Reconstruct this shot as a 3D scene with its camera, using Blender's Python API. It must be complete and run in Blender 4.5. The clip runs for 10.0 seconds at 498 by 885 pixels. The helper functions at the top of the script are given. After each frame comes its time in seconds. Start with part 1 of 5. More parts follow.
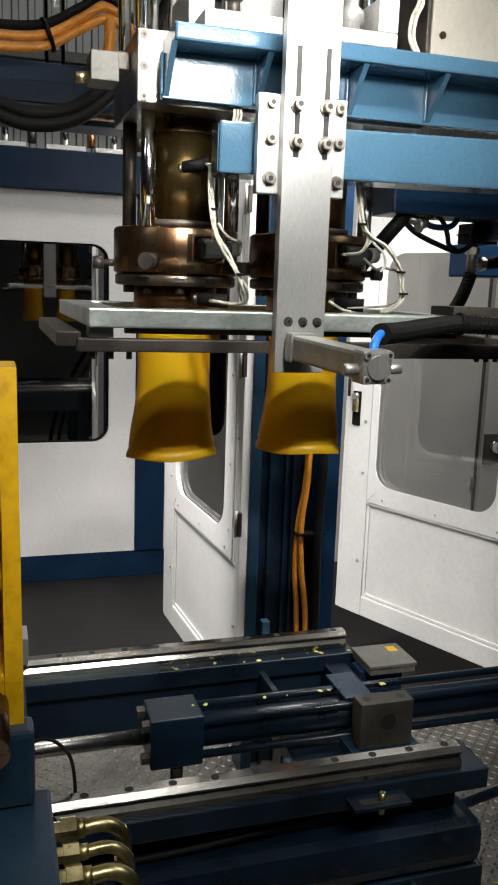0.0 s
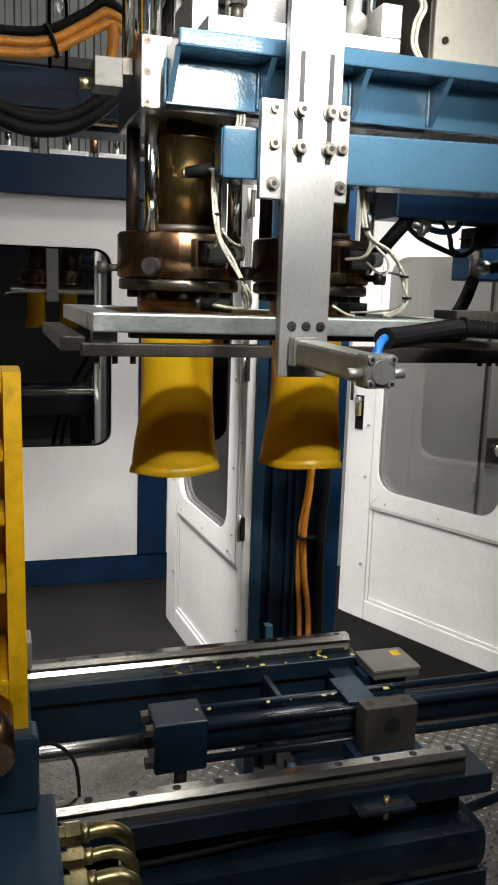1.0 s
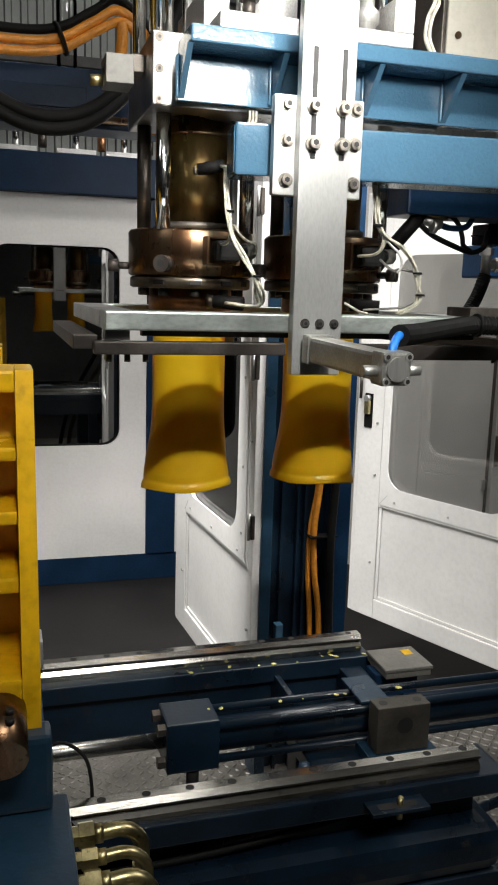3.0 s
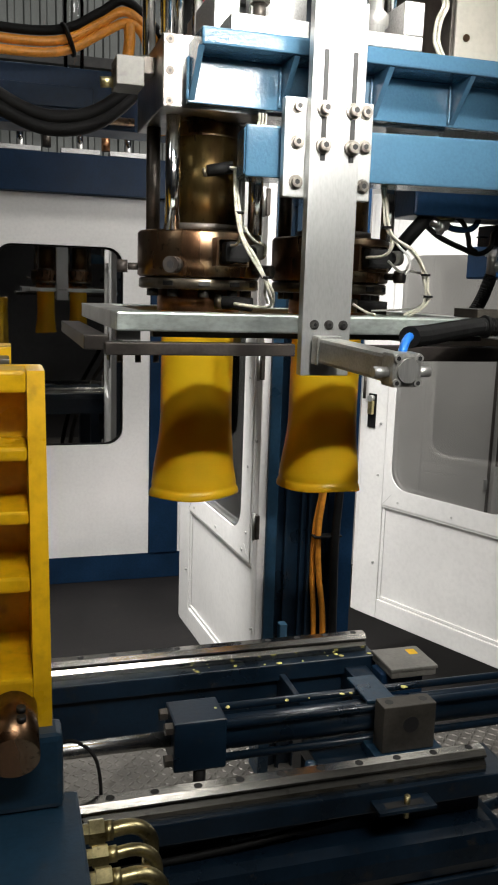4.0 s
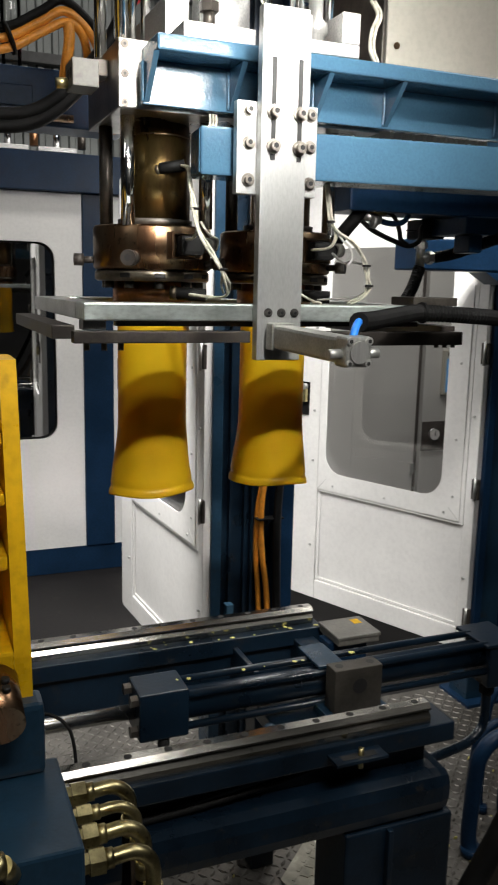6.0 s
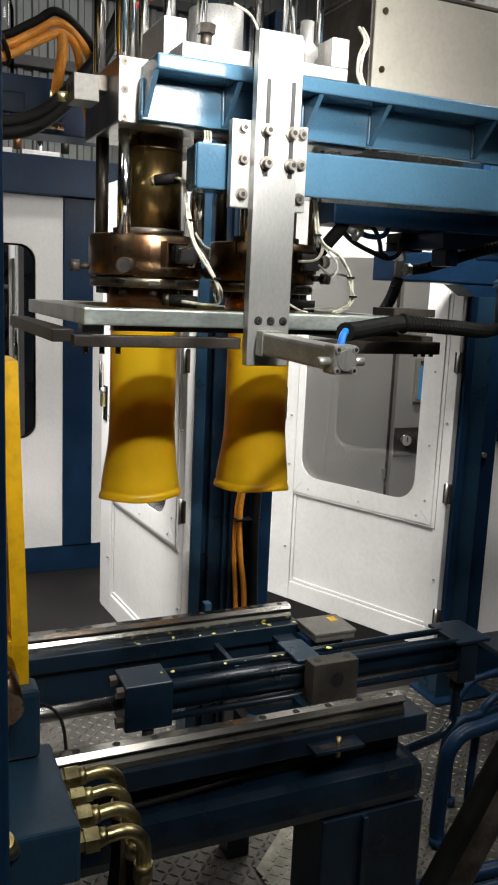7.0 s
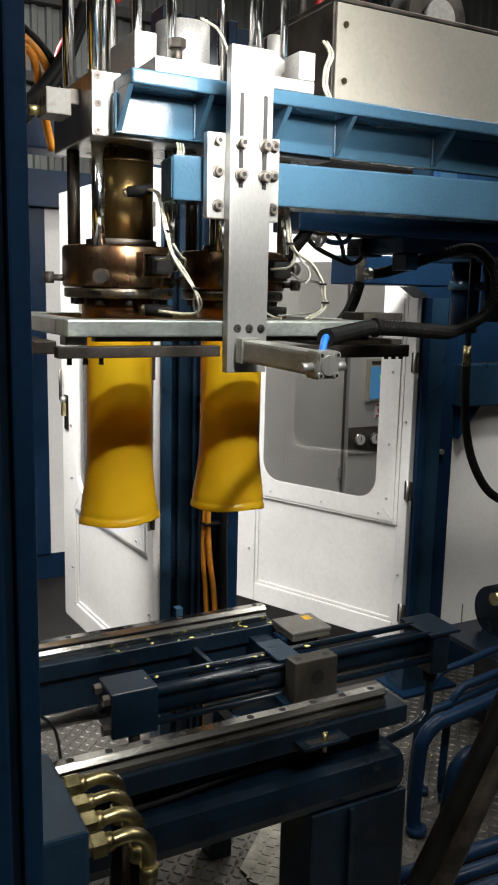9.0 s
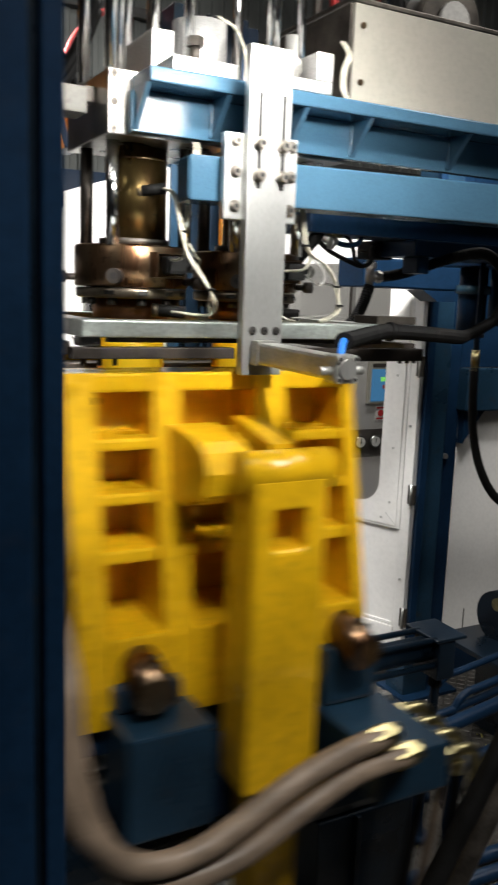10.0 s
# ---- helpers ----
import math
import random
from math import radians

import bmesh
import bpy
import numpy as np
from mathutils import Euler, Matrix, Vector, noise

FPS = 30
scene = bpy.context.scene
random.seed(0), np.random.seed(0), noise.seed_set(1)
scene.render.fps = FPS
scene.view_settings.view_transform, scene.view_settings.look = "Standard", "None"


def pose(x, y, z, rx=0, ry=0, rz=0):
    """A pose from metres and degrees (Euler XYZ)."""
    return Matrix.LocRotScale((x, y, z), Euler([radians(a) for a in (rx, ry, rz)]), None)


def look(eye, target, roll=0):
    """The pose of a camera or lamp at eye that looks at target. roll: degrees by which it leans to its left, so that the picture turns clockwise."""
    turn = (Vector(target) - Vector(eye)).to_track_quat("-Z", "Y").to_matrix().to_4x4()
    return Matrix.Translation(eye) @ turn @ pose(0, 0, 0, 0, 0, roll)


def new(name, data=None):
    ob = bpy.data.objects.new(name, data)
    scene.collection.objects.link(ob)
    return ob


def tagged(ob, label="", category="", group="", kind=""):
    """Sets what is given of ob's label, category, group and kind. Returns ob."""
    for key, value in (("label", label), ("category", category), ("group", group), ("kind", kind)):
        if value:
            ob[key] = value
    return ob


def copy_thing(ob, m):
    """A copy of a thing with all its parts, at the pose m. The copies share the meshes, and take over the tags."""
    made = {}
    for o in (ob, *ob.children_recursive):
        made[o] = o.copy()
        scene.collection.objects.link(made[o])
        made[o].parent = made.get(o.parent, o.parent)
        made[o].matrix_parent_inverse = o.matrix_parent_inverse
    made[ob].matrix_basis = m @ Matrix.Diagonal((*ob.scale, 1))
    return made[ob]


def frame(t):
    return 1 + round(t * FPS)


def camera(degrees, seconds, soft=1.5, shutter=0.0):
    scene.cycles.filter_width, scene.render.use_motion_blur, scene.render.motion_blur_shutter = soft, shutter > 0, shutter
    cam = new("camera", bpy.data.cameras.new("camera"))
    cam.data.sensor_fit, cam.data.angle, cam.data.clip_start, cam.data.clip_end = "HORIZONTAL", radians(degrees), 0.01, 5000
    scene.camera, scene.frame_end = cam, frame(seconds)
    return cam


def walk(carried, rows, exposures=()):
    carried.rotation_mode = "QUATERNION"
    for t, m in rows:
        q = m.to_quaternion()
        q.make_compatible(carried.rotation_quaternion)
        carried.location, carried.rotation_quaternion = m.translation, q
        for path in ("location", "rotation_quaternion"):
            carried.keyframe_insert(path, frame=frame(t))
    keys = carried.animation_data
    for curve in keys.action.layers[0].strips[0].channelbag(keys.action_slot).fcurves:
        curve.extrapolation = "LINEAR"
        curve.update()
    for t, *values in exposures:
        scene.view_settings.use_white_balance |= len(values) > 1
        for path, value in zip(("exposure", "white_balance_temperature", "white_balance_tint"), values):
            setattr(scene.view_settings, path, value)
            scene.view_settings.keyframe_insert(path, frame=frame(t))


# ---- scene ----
cam = camera(33.3, 10.0, soft=1.9, shutter=0.9)
PATH = [
    (0, (0.084, 0.165, 1.686), (0.669, 2.042, 1.319), 2.0),
    (0.5, (0.083, 0.159, 1.687), (0.668, 2.037, 1.328), 2.0),
    (1, (0.081, 0.164, 1.687), (0.661, 2.044, 1.329), 1.9),
    (1.5, (0.081, 0.167, 1.687), (0.66, 2.047, 1.326), 1.9),
    (2, (0.082, 0.166, 1.685), (0.657, 2.048, 1.328), 1.8),
    (2.5, (0.074, 0.173, 1.685), (0.644, 2.055, 1.321), 1.8),
    (3, (0.072, 0.175, 1.684), (0.638, 2.059, 1.323), 1.7),
    (4.5, (0.031, 0.164, 1.687), (0.601, 2.046, 1.324), 2.0),
    (5, (0.002, 0.148, 1.687), (0.625, 2.013, 1.321), 1.7),
    (5.5, (-0.013, 0.125, 1.679), (0.671, 1.968, 1.306), 1.1),
    (7, (-0.101, 0.038, 1.687), (0.703, 1.833, 1.328), 2.5),
    (7.5, (-0.116, 0.028, 1.697), (0.691, 1.822, 1.337), 2.6),
    (8, (-0.143, 0.029, 1.701), (0.693, 1.813, 1.354), 2.3),
    (8.5, (-0.176, 0.031, 1.699), (0.707, 1.794, 1.364), 1.6),
    (9, (-0.179, 0.039, 1.695), (0.742, 1.78, 1.347), 1.3),
    (9.5, (-0.183, 0.054, 1.693), (0.753, 1.788, 1.349), 1.8),
    (9.7, (-0.183, 0.055, 1.693), (0.753, 1.789, 1.348), 1.8),
    (9.9, (-0.190, 0.064, 1.695), (0.745, 1.797, 1.349), 1.9),
    (10, (-0.204, 0.072, 1.697), (0.729, 1.807, 1.35), 2.1),
]
walk(cam, [(t, look(eye, target, roll)) for t, eye, target, roll in PATH],
     exposures=[(0, -0.08), (5.5, -0.06), (7, 0.05), (9, 0.13), (10, 0.22)])

# ---- light ----
world = bpy.data.worlds.new("hall_air")
scene.world = world
world.use_nodes = True
world.node_tree.nodes["Background"].inputs[0].default_value = (0.5, 0.55, 0.6, 1)
world.node_tree.nodes["Background"].inputs[1].default_value = 0.04


def area_lamp(name, eye, target, w, h, watts, col=(1, 0.97, 0.92)):
    d = bpy.data.lights.new(name, "AREA")
    d.shape, d.size, d.size_y, d.energy, d.color = "RECTANGLE", w, h, watts, col
    ob = new(name, d)
    ob.matrix_world = look(eye, target)
    return ob


work = area_lamp("work_lamp", (0.56, 0.90, 2.20), (0.56, 1.66, 2.08), 0.46, 0.11, 2.4)
work.data.spread = radians(64)
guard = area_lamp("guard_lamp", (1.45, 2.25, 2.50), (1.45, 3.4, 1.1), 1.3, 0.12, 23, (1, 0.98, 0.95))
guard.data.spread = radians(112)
guard_b = area_lamp("guard_lamp_b", (0.0, 3.05, 2.80), (0.86, 3.15, 0.85), 0.12, 0.9, 26, (1, 0.98, 0.95))
guard_b.data.spread = radians(80)
area_lamp("hall_lamp", (2.2, 3.6, 4.6), (2.1, 4.75, 0), 2.2, 0.5, 76)
area_lamp("hall_lamp_b", (-2.2, 0.6, 4.4), (-0.3, 1.4, 0.8), 0.5, 1.6, 13)
area_lamp("hall_lamp_c", (3.1, 0.5, 4.5), (2.4, 2.6, 0.6), 0.5, 1.6, 54)
area_lamp("hall_lamp_d", (1.0, 7.2, 5.0), (1.0, 7.8, 0), 3.0, 0.6, 14)
hall_e = area_lamp("hall_lamp_e", (0.45, -1.1, 4.6), (0.35, 1.0, 0.8), 1.8, 0.35, 24)
hall_e.data.spread = radians(95)
hall_f = area_lamp("hall_spot", (0.42, -2.1, 4.76), (0.56, 1.7, 1.80), 0.34, 0.18, 5.0)
hall_f.data.spread = radians(20)


# ---- materials ----
def mat(name, col, rough=0.5, metal=0.0, var=0.15, scale=6.0, bump=0.1, fine=120.0, col2=None, coat=0.0, dirt=0.0,
        stretch=(1, 1, 1), spec=0.5, rvar=0.12, amount=0.5):
    m = bpy.data.materials.new(name)
    m.use_nodes = True
    nt = m.node_tree
    n, l = nt.nodes, nt.links
    p = n["Principled BSDF"]
    tc = n.new("ShaderNodeTexCoord")
    mp = n.new("ShaderNodeMapping")
    mp.inputs["Scale"].default_value = stretch
    l.new(tc.outputs["Object"], mp.inputs[0])
    big = n.new("ShaderNodeTexNoise")
    big.inputs["Scale"].default_value, big.inputs["Detail"].default_value = scale, 6
    small = n.new("ShaderNodeTexNoise")
    small.inputs["Scale"].default_value, small.inputs["Detail"].default_value = fine, 4
    l.new(mp.outputs[0], big.inputs[0])
    l.new(mp.outputs[0], small.inputs[0])
    ramp = n.new("ShaderNodeValToRGB")
    ramp.color_ramp.elements[0].position, ramp.color_ramp.elements[1].position = 0.35, 0.68
    c2 = col2 or tuple(min(1, c * (1 + 2.2 * var)) for c in col)
    ramp.color_ramp.elements[0].color = (*[c * (1 - var) for c in col], 1)
    ramp.color_ramp.elements[1].color = (*c2, 1)
    l.new(big.outputs[0], ramp.inputs[0])
    mix = n.new("ShaderNodeMixRGB")
    mix.blend_type = "MULTIPLY"
    mix.inputs[0].default_value = amount
    l.new(ramp.outputs[0], mix.inputs[1])
    r2 = n.new("ShaderNodeValToRGB")
    r2.color_ramp.elements[0].position, r2.color_ramp.elements[1].position = 0.3, 0.6
    r2.color_ramp.elements[0].color = (0.6, 0.6, 0.6, 1)
    l.new(small.outputs[0], r2.inputs[0])
    l.new(r2.outputs[0], mix.inputs[2])
    out = mix.outputs[0]
    if dirt:
        spot = n.new("ShaderNodeTexNoise")
        spot.inputs["Scale"].default_value, spot.inputs["Detail"].default_value = scale * 5, 8
        l.new(tc.outputs["Object"], spot.inputs[0])
        r3 = n.new("ShaderNodeValToRGB")
        r3.color_ramp.elements[0].position, r3.color_ramp.elements[1].position = 0.60, 0.72
        l.new(spot.outputs[0], r3.inputs[0])
        md = n.new("ShaderNodeMixRGB")
        md.inputs[2].default_value = (0.03, 0.026, 0.02, 1)
        mul = n.new("ShaderNodeMath")
        mul.operation = "MULTIPLY"
        mul.inputs[1].default_value = dirt
        l.new(r3.outputs[0], mul.inputs[0])
        l.new(mul.outputs[0], md.inputs[0])
        l.new(out, md.inputs[1])
        out = md.outputs[0]
    l.new(out, p.inputs["Base Color"])
    mr = n.new("ShaderNodeMapRange")
    mr.inputs[3].default_value, mr.inputs[4].default_value = max(0.02, rough - rvar), min(1, rough + rvar)
    l.new(big.outputs[0], mr.inputs[0])
    l.new(mr.outputs[0], p.inputs["Roughness"])
    p.inputs["Metallic"].default_value = metal
    p.inputs["Specular IOR Level"].default_value = spec
    p.inputs["Coat Weight"].default_value = coat
    p.inputs["Coat Roughness"].default_value = 0.08
    if bump:
        b = n.new("ShaderNodeBump")
        b.inputs["Strength"].default_value, b.inputs["Distance"].default_value = bump, 0.002
        l.new(small.outputs[0], b.inputs["Height"])
        l.new(b.outputs[0], p.inputs["Normal"])
    return m


M_BLUE = mat("blue_enamel", (0.052, 0.122, 0.19), 0.13, var=0.05, scale=5, bump=0.22, fine=190, dirt=0.05, rvar=0.03, amount=0.25)
M_NAVY = mat("dark_blue_enamel", (0.0065, 0.023, 0.055), 0.34, var=0.15, scale=5, bump=0.2, fine=90, dirt=0.12, spec=0.2)
M_BED = mat("shaded_grimy_blue_enamel", (0.0040, 0.011, 0.021), 0.3, var=0.3, scale=6, bump=0.2, fine=90, dirt=0.5)
M_POST = mat("smooth_ground_steel", (0.50, 0.51, 0.50), 0.40, 0.8, var=0.06, scale=6, bump=0.02, fine=300, stretch=(1, 1, 0.3), amount=0.25)
M_WHITE = mat("white_enamel", (0.78, 0.77, 0.75), 0.36, var=0.03, scale=2.5, bump=0.012, fine=60, dirt=0.03, amount=0.15)
M_GREY = mat("grey_beige_enamel", (0.44, 0.42, 0.36), 0.42, var=0.05, scale=2.2, bump=0.05, fine=90, dirt=0.05, amount=0.2)
M_LGREY = mat("light_grey_enamel", (0.56, 0.55, 0.53), 0.45, var=0.06, scale=2, bump=0.03, fine=90)
M_YEL = mat("yellow_enamel", (0.70, 0.405, 0.007), 0.3, var=0.1, scale=6, bump=0.2, fine=45, dirt=0.2, coat=0.3)
M_STEEL = mat("ground_steel", (0.52, 0.52, 0.50), 0.38, 0.8, var=0.12, scale=5, bump=0.05, fine=220, stretch=(1, 1, 0.08))
M_STEELX = mat("milled_steel", (0.60, 0.61, 0.60), 0.36, 1.0, var=0.15, scale=9, bump=0.06, fine=200, stretch=(0.08, 1, 1))
M_ALU = mat("clean_aluminium", (0.80, 0.80, 0.79), 0.42, 0.85, var=0.06, scale=8, bump=0.05, fine=250)
M_ZINC = mat("zinc_plated_plate", (0.60, 0.66, 0.63), 0.38, 0.9, var=0.2, scale=14, bump=0.06, fine=160, stretch=(0.5, 1, 1))
M_CHROME = mat("chromed_rod", (0.84, 0.84, 0.83), 0.13, 1.0, var=0.05, scale=9, bump=0.0, rvar=0.04)
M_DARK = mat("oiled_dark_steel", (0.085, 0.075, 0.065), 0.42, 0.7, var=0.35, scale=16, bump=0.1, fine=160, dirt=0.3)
M_BRONZE = mat("heat_tinted_steel", (0.36, 0.185, 0.095), 0.29, 0.97, var=0.45, scale=16, col2=(0.20, 0.155, 0.10), bump=0.05, fine=140, dirt=0.7, stretch=(1, 1, 0.14), rvar=0.10)
M_BARREL = mat("stained_brass_barrel", (0.33, 0.235, 0.085), 0.30, 0.95, var=0.35, scale=13, col2=(0.10, 0.055, 0.025), bump=0.04, fine=140, dirt=0.7, stretch=(1, 1, 0.25), rvar=0.10)
M_FLANGE = mat("stained_flange_steel", (0.17, 0.145, 0.11), 0.34, 0.9, var=0.3, scale=14, bump=0.06, fine=150, dirt=0.5)
M_COPPER = mat("heat_tinted_copper", (0.40, 0.20, 0.10), 0.35, 0.95, var=0.2, scale=9, bump=0.05, fine=140, dirt=0.15)
M_BLACK = mat("black_rubber", (0.008, 0.008, 0.008), 0.6, var=0.2, scale=20, bump=0.1, fine=200, spec=0.12)
M_BRASS = mat("plated_brass", (0.46, 0.40, 0.21), 0.34, 1.0, var=0.25, scale=24, bump=0.06, fine=200, dirt=0.5)
M_ORANGE = mat("orange_hose", (0.70, 0.27, 0.03), 0.4, var=0.15, scale=12, bump=0.1, fine=120, dirt=0.2)
M_BROWN = mat("worn_grey_hose", (0.22, 0.165, 0.12), 0.45, var=0.2, scale=18, bump=0.15, fine=150, dirt=0.2)
M_CREAM = mat("braided_white_wire", (0.47, 0.45, 0.37), 0.6, var=0.25, scale=60, bump=0.6, fine=500, dirt=0.25)
M_BLUEHOSE = mat("bright_blue_tube", (0.02, 0.19, 0.72), 0.3, var=0.1, bump=0)
M_RED = mat("red_paint", (0.5, 0.03, 0.03), 0.4, var=0.15)
M_RAIL = mat("hardened_rail_steel", (0.36, 0.35, 0.32), 0.17, 1.0, var=0.3, scale=7, bump=0.03, fine=260, stretch=(0.2, 1, 1), dirt=0.5)
M_MID = mat("mid_blue_enamel", (0.011, 0.033, 0.060), 0.3, var=0.2, scale=5, bump=0.2, fine=90, dirt=0.4)
M_CAST = mat("cast_grey_steel", (0.05, 0.045, 0.037), 0.5, 0.2, var=0.25, scale=14, bump=0.15, fine=150, dirt=0.4)
M_CAST2 = mat("dusty_pale_grey", (0.13, 0.126, 0.112), 0.5, var=0.15, scale=10, bump=0.08, fine=120, dirt=0.25)
M_BOLT = mat("blackened_bolt_steel", (0.13, 0.125, 0.12), 0.33, 0.9, var=0.2, scale=60, bump=0.05, fine=300)
M_BLOCK = mat("mottled_ground_steel", (0.40, 0.39, 0.37), 0.30, 0.95, var=0.3, scale=9, bump=0.03, fine=220, stretch=(1, 1, 0.5), dirt=0.25)
M_ROD = mat("hard_chromed_rod", (0.80, 0.80, 0.78), 0.27, 1.0, var=0.05, scale=9, bump=0.0, rvar=0.05)
M_CAP = mat("worn_bolt_steel", (0.27, 0.25, 0.22), 0.34, 0.9, var=0.25, scale=60, bump=0.05, fine=300)
M_SOOT = mat("sooty_steel", (0.040, 0.034, 0.030), 0.45, 0.5, var=0.35, scale=14, bump=0.1, fine=160, dirt=0.3)
M_CYL = mat("anodised_grey", (0.50, 0.50, 0.47), 0.36, 0.8, var=0.1, scale=20, bump=0.04, fine=250, dirt=0.15)
M_FLOOR = mat("dark_floor", (0.009, 0.008, 0.008), 0.62, var=0.3, scale=2.2, bump=0.1, fine=50, dirt=0.3, spec=0.3)
M_PLATE = mat("worn_tread_plate", (0.10, 0.094, 0.084), 0.45, 0.55, var=0.3, scale=3.5, bump=0.1, fine=120, dirt=0.55)
M_WALL = mat("corrugated_sheet", (0.34, 0.36, 0.35), 0.5, 0.3, var=0.2, scale=1.2, bump=0.05, dirt=0.2)
M_HALL = mat("hall_lining", (0.16, 0.16, 0.16), 0.8, var=0.2, scale=0.8, bump=0.1, fine=20)
M_PARISON = mat("molten_yellow_plastic", (0.64, 0.44, 0.013), 0.34, var=0.06, scale=9, bump=0.05, fine=30, amount=0.2)
M_OFFCUT = mat("pale_tread_plate", (0.27, 0.26, 0.21), 0.45, 0.3, var=0.25, scale=12, bump=0.5, fine=45, dirt=0.4)
# Near-black for thin discs and bars: shade inside holes, put into colour
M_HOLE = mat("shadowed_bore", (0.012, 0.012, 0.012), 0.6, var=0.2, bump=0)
M_FLAKE = mat("yellow_plastic_crumbs", (0.55, 0.50, 0.15), 0.4, var=0.3, scale=60, bump=0.1)
M_DKSTRIP = mat("dark_brown_strip", (0.07, 0.06, 0.055), 0.4, var=0.2)
# the soft plastic lets some warm light through its wall
nt = M_PARISON.node_tree
thin = nt.nodes.new("ShaderNodeBsdfTranslucent")
thin.inputs[0].default_value = (0.92, 0.52, 0.02, 1)
both = nt.nodes.new("ShaderNodeMixShader")
both.inputs[0].default_value = 0.46
nt.links.new(nt.nodes["Principled BSDF"].outputs[0], both.inputs[1])
nt.links.new(thin.outputs[0], both.inputs[2])
nt.links.new(both.outputs[0], nt.nodes["Material Output"].inputs[0])


def glass(name, tint, rough=0.02, through_part=0.8, gloss=0.12):
    m = bpy.data.materials.new(name)
    m.use_nodes = True
    n, l = m.node_tree.nodes, m.node_tree.links
    n.remove(n["Principled BSDF"])
    t = n.new("ShaderNodeBsdfTransparent")
    t.inputs[0].default_value = (*[c * through_part for c in tint], 1)
    g = n.new("ShaderNodeBsdfGlossy")
    g.inputs["Roughness"].default_value = rough
    lw = n.new("ShaderNodeFresnel")
    lw.inputs[0].default_value = 1.49
    ad = n.new("ShaderNodeMath")
    ad.operation = "ADD"
    ad.use_clamp = True
    ad.inputs[1].default_value = gloss
    l.new(lw.outputs[0], ad.inputs[0])
    mx = n.new("ShaderNodeMixShader")
    l.new(ad.outputs[0], mx.inputs[0])
    l.new(t.outputs[0], mx.inputs[1])
    l.new(g.outputs[0], mx.inputs[2])
    l.new(mx.outputs[0], n["Material Output"].inputs[0])
    return m


M_GLASS = glass("acrylic_pane", (0.95, 0.95, 0.94), through_part=0.95, gloss=0.0)
M_DGLASS = glass("tinted_pane", (0.25, 0.24, 0.23), through_part=0.8, gloss=0.38)


def screen_mat(name, col, power):
    m = bpy.data.materials.new(name)
    m.use_nodes = True
    q = m.node_tree.nodes["Principled BSDF"]
    q.inputs["Base Color"].default_value = (*[c * 0.3 for c in col], 1)
    q.inputs["Emission Color"].default_value = (*col, 1)
    q.inputs["Emission Strength"].default_value = power
    return m


M_SCREEN = screen_mat("lit_blue_screen", (0.08, 0.28, 0.55), 0.5)
M_GREENLED = screen_mat("lit_green_bar", (0.25, 0.8, 0.15), 0.8)


# ---- mesh helpers ----
def B(bm, x0, x1, y0, y1, z0, z1, bev=0.0015, turn=None):
    m = Matrix.Translation(((x0 + x1) / 2, (y0 + y1) / 2, (z0 + z1) / 2)) @ Matrix.Diagonal((x1 - x0, y1 - y0, z1 - z0, 1))
    vs = bmesh.ops.create_cube(bm, size=1, matrix=m)["verts"]
    if bev:
        bmesh.ops.bevel(bm, geom=list({e for v in vs for e in v.link_edges}), offset=bev, segments=2, affect="EDGES", profile=0.6)
    return bm


def box(*a, **k):
    return B(bmesh.new(), *a, **k)


def C(bm, p0, p1, r, n=24, r2=None, cap=True):
    p0, p1 = Vector(p0), Vector(p1)
    d = p1 - p0
    q = d.to_track_quat("Z", "Y").to_matrix().to_4x4()
    m = Matrix.Translation((p0 + p1) / 2) @ q
    vs = bmesh.ops.create_cone(bm, cap_ends=cap, cap_tris=False, segments=n, radius1=r, radius2=r if r2 is None else r2,
                               depth=d.length, matrix=m)["verts"]
    for f in {f for v in vs for f in v.link_faces}:
        f.smooth = len(f.verts) == 4 and n > 8
    return bm


def cyl(*a, **k):
    return C(bmesh.new(), *a, **k)


def bend(points, steps=8):
    """A smooth line through the points."""
    P = [Vector(p) for p in points]
    P = [2 * P[0] - P[1]] + P + [2 * P[-1] - P[-2]]
    out = []
    for i in range(1, len(P) - 2):
        for s in range(steps):
            t = s / steps
            a, b, c, d = P[i - 1:i + 3]
            out.append(0.5 * (2 * b + (c - a) * t + (2 * a - 5 * b + 4 * c - d) * t * t + (3 * b - a - 3 * c + d) * t ** 3))
    return out + [P[-2]]


def T(bm, points, r, n=10, steps=8, ribs=0.0):
    """A hose or bent pipe along a smooth line; ribs: depth of corrugation."""
    line = bend(points, steps)
    if ribs:
        dense = []
        for a, b in zip(line, line[1:]):
            k = max(1, round((b - a).length / 0.004))
            dense += [a.lerp(b, i / k) for i in range(k)]
        line = dense + [line[-1]]
    side = None
    rings = []
    for i, pnt in enumerate(line):
        d = (line[min(i + 1, len(line) - 1)] - line[max(i - 1, 0)]).normalized()
        if side is None:
            side = d.orthogonal().normalized()
        side = (side - d * side.dot(d)).normalized()
        up = d.cross(side)
        rr = r - (ribs if i % 2 else 0)
        rings.append([bm.verts.new(pnt + rr * (math.cos(2 * math.pi * k / n) * side + math.sin(2 * math.pi * k / n) * up)) for k in range(n)])
    for a, b in zip(rings, rings[1:]):
        for k in range(n):
            f = bm.faces.new((a[k], a[(k + 1) % n], b[(k + 1) % n], b[k]))
            f.smooth = not ribs
    bm.faces.new(rings[0][::-1])
    bm.faces.new(rings[-1])
    return bm


def pipe(points, r, n=10, steps=8, ribs=0.0):
    return T(bmesh.new(), points, r, n, steps, ribs)


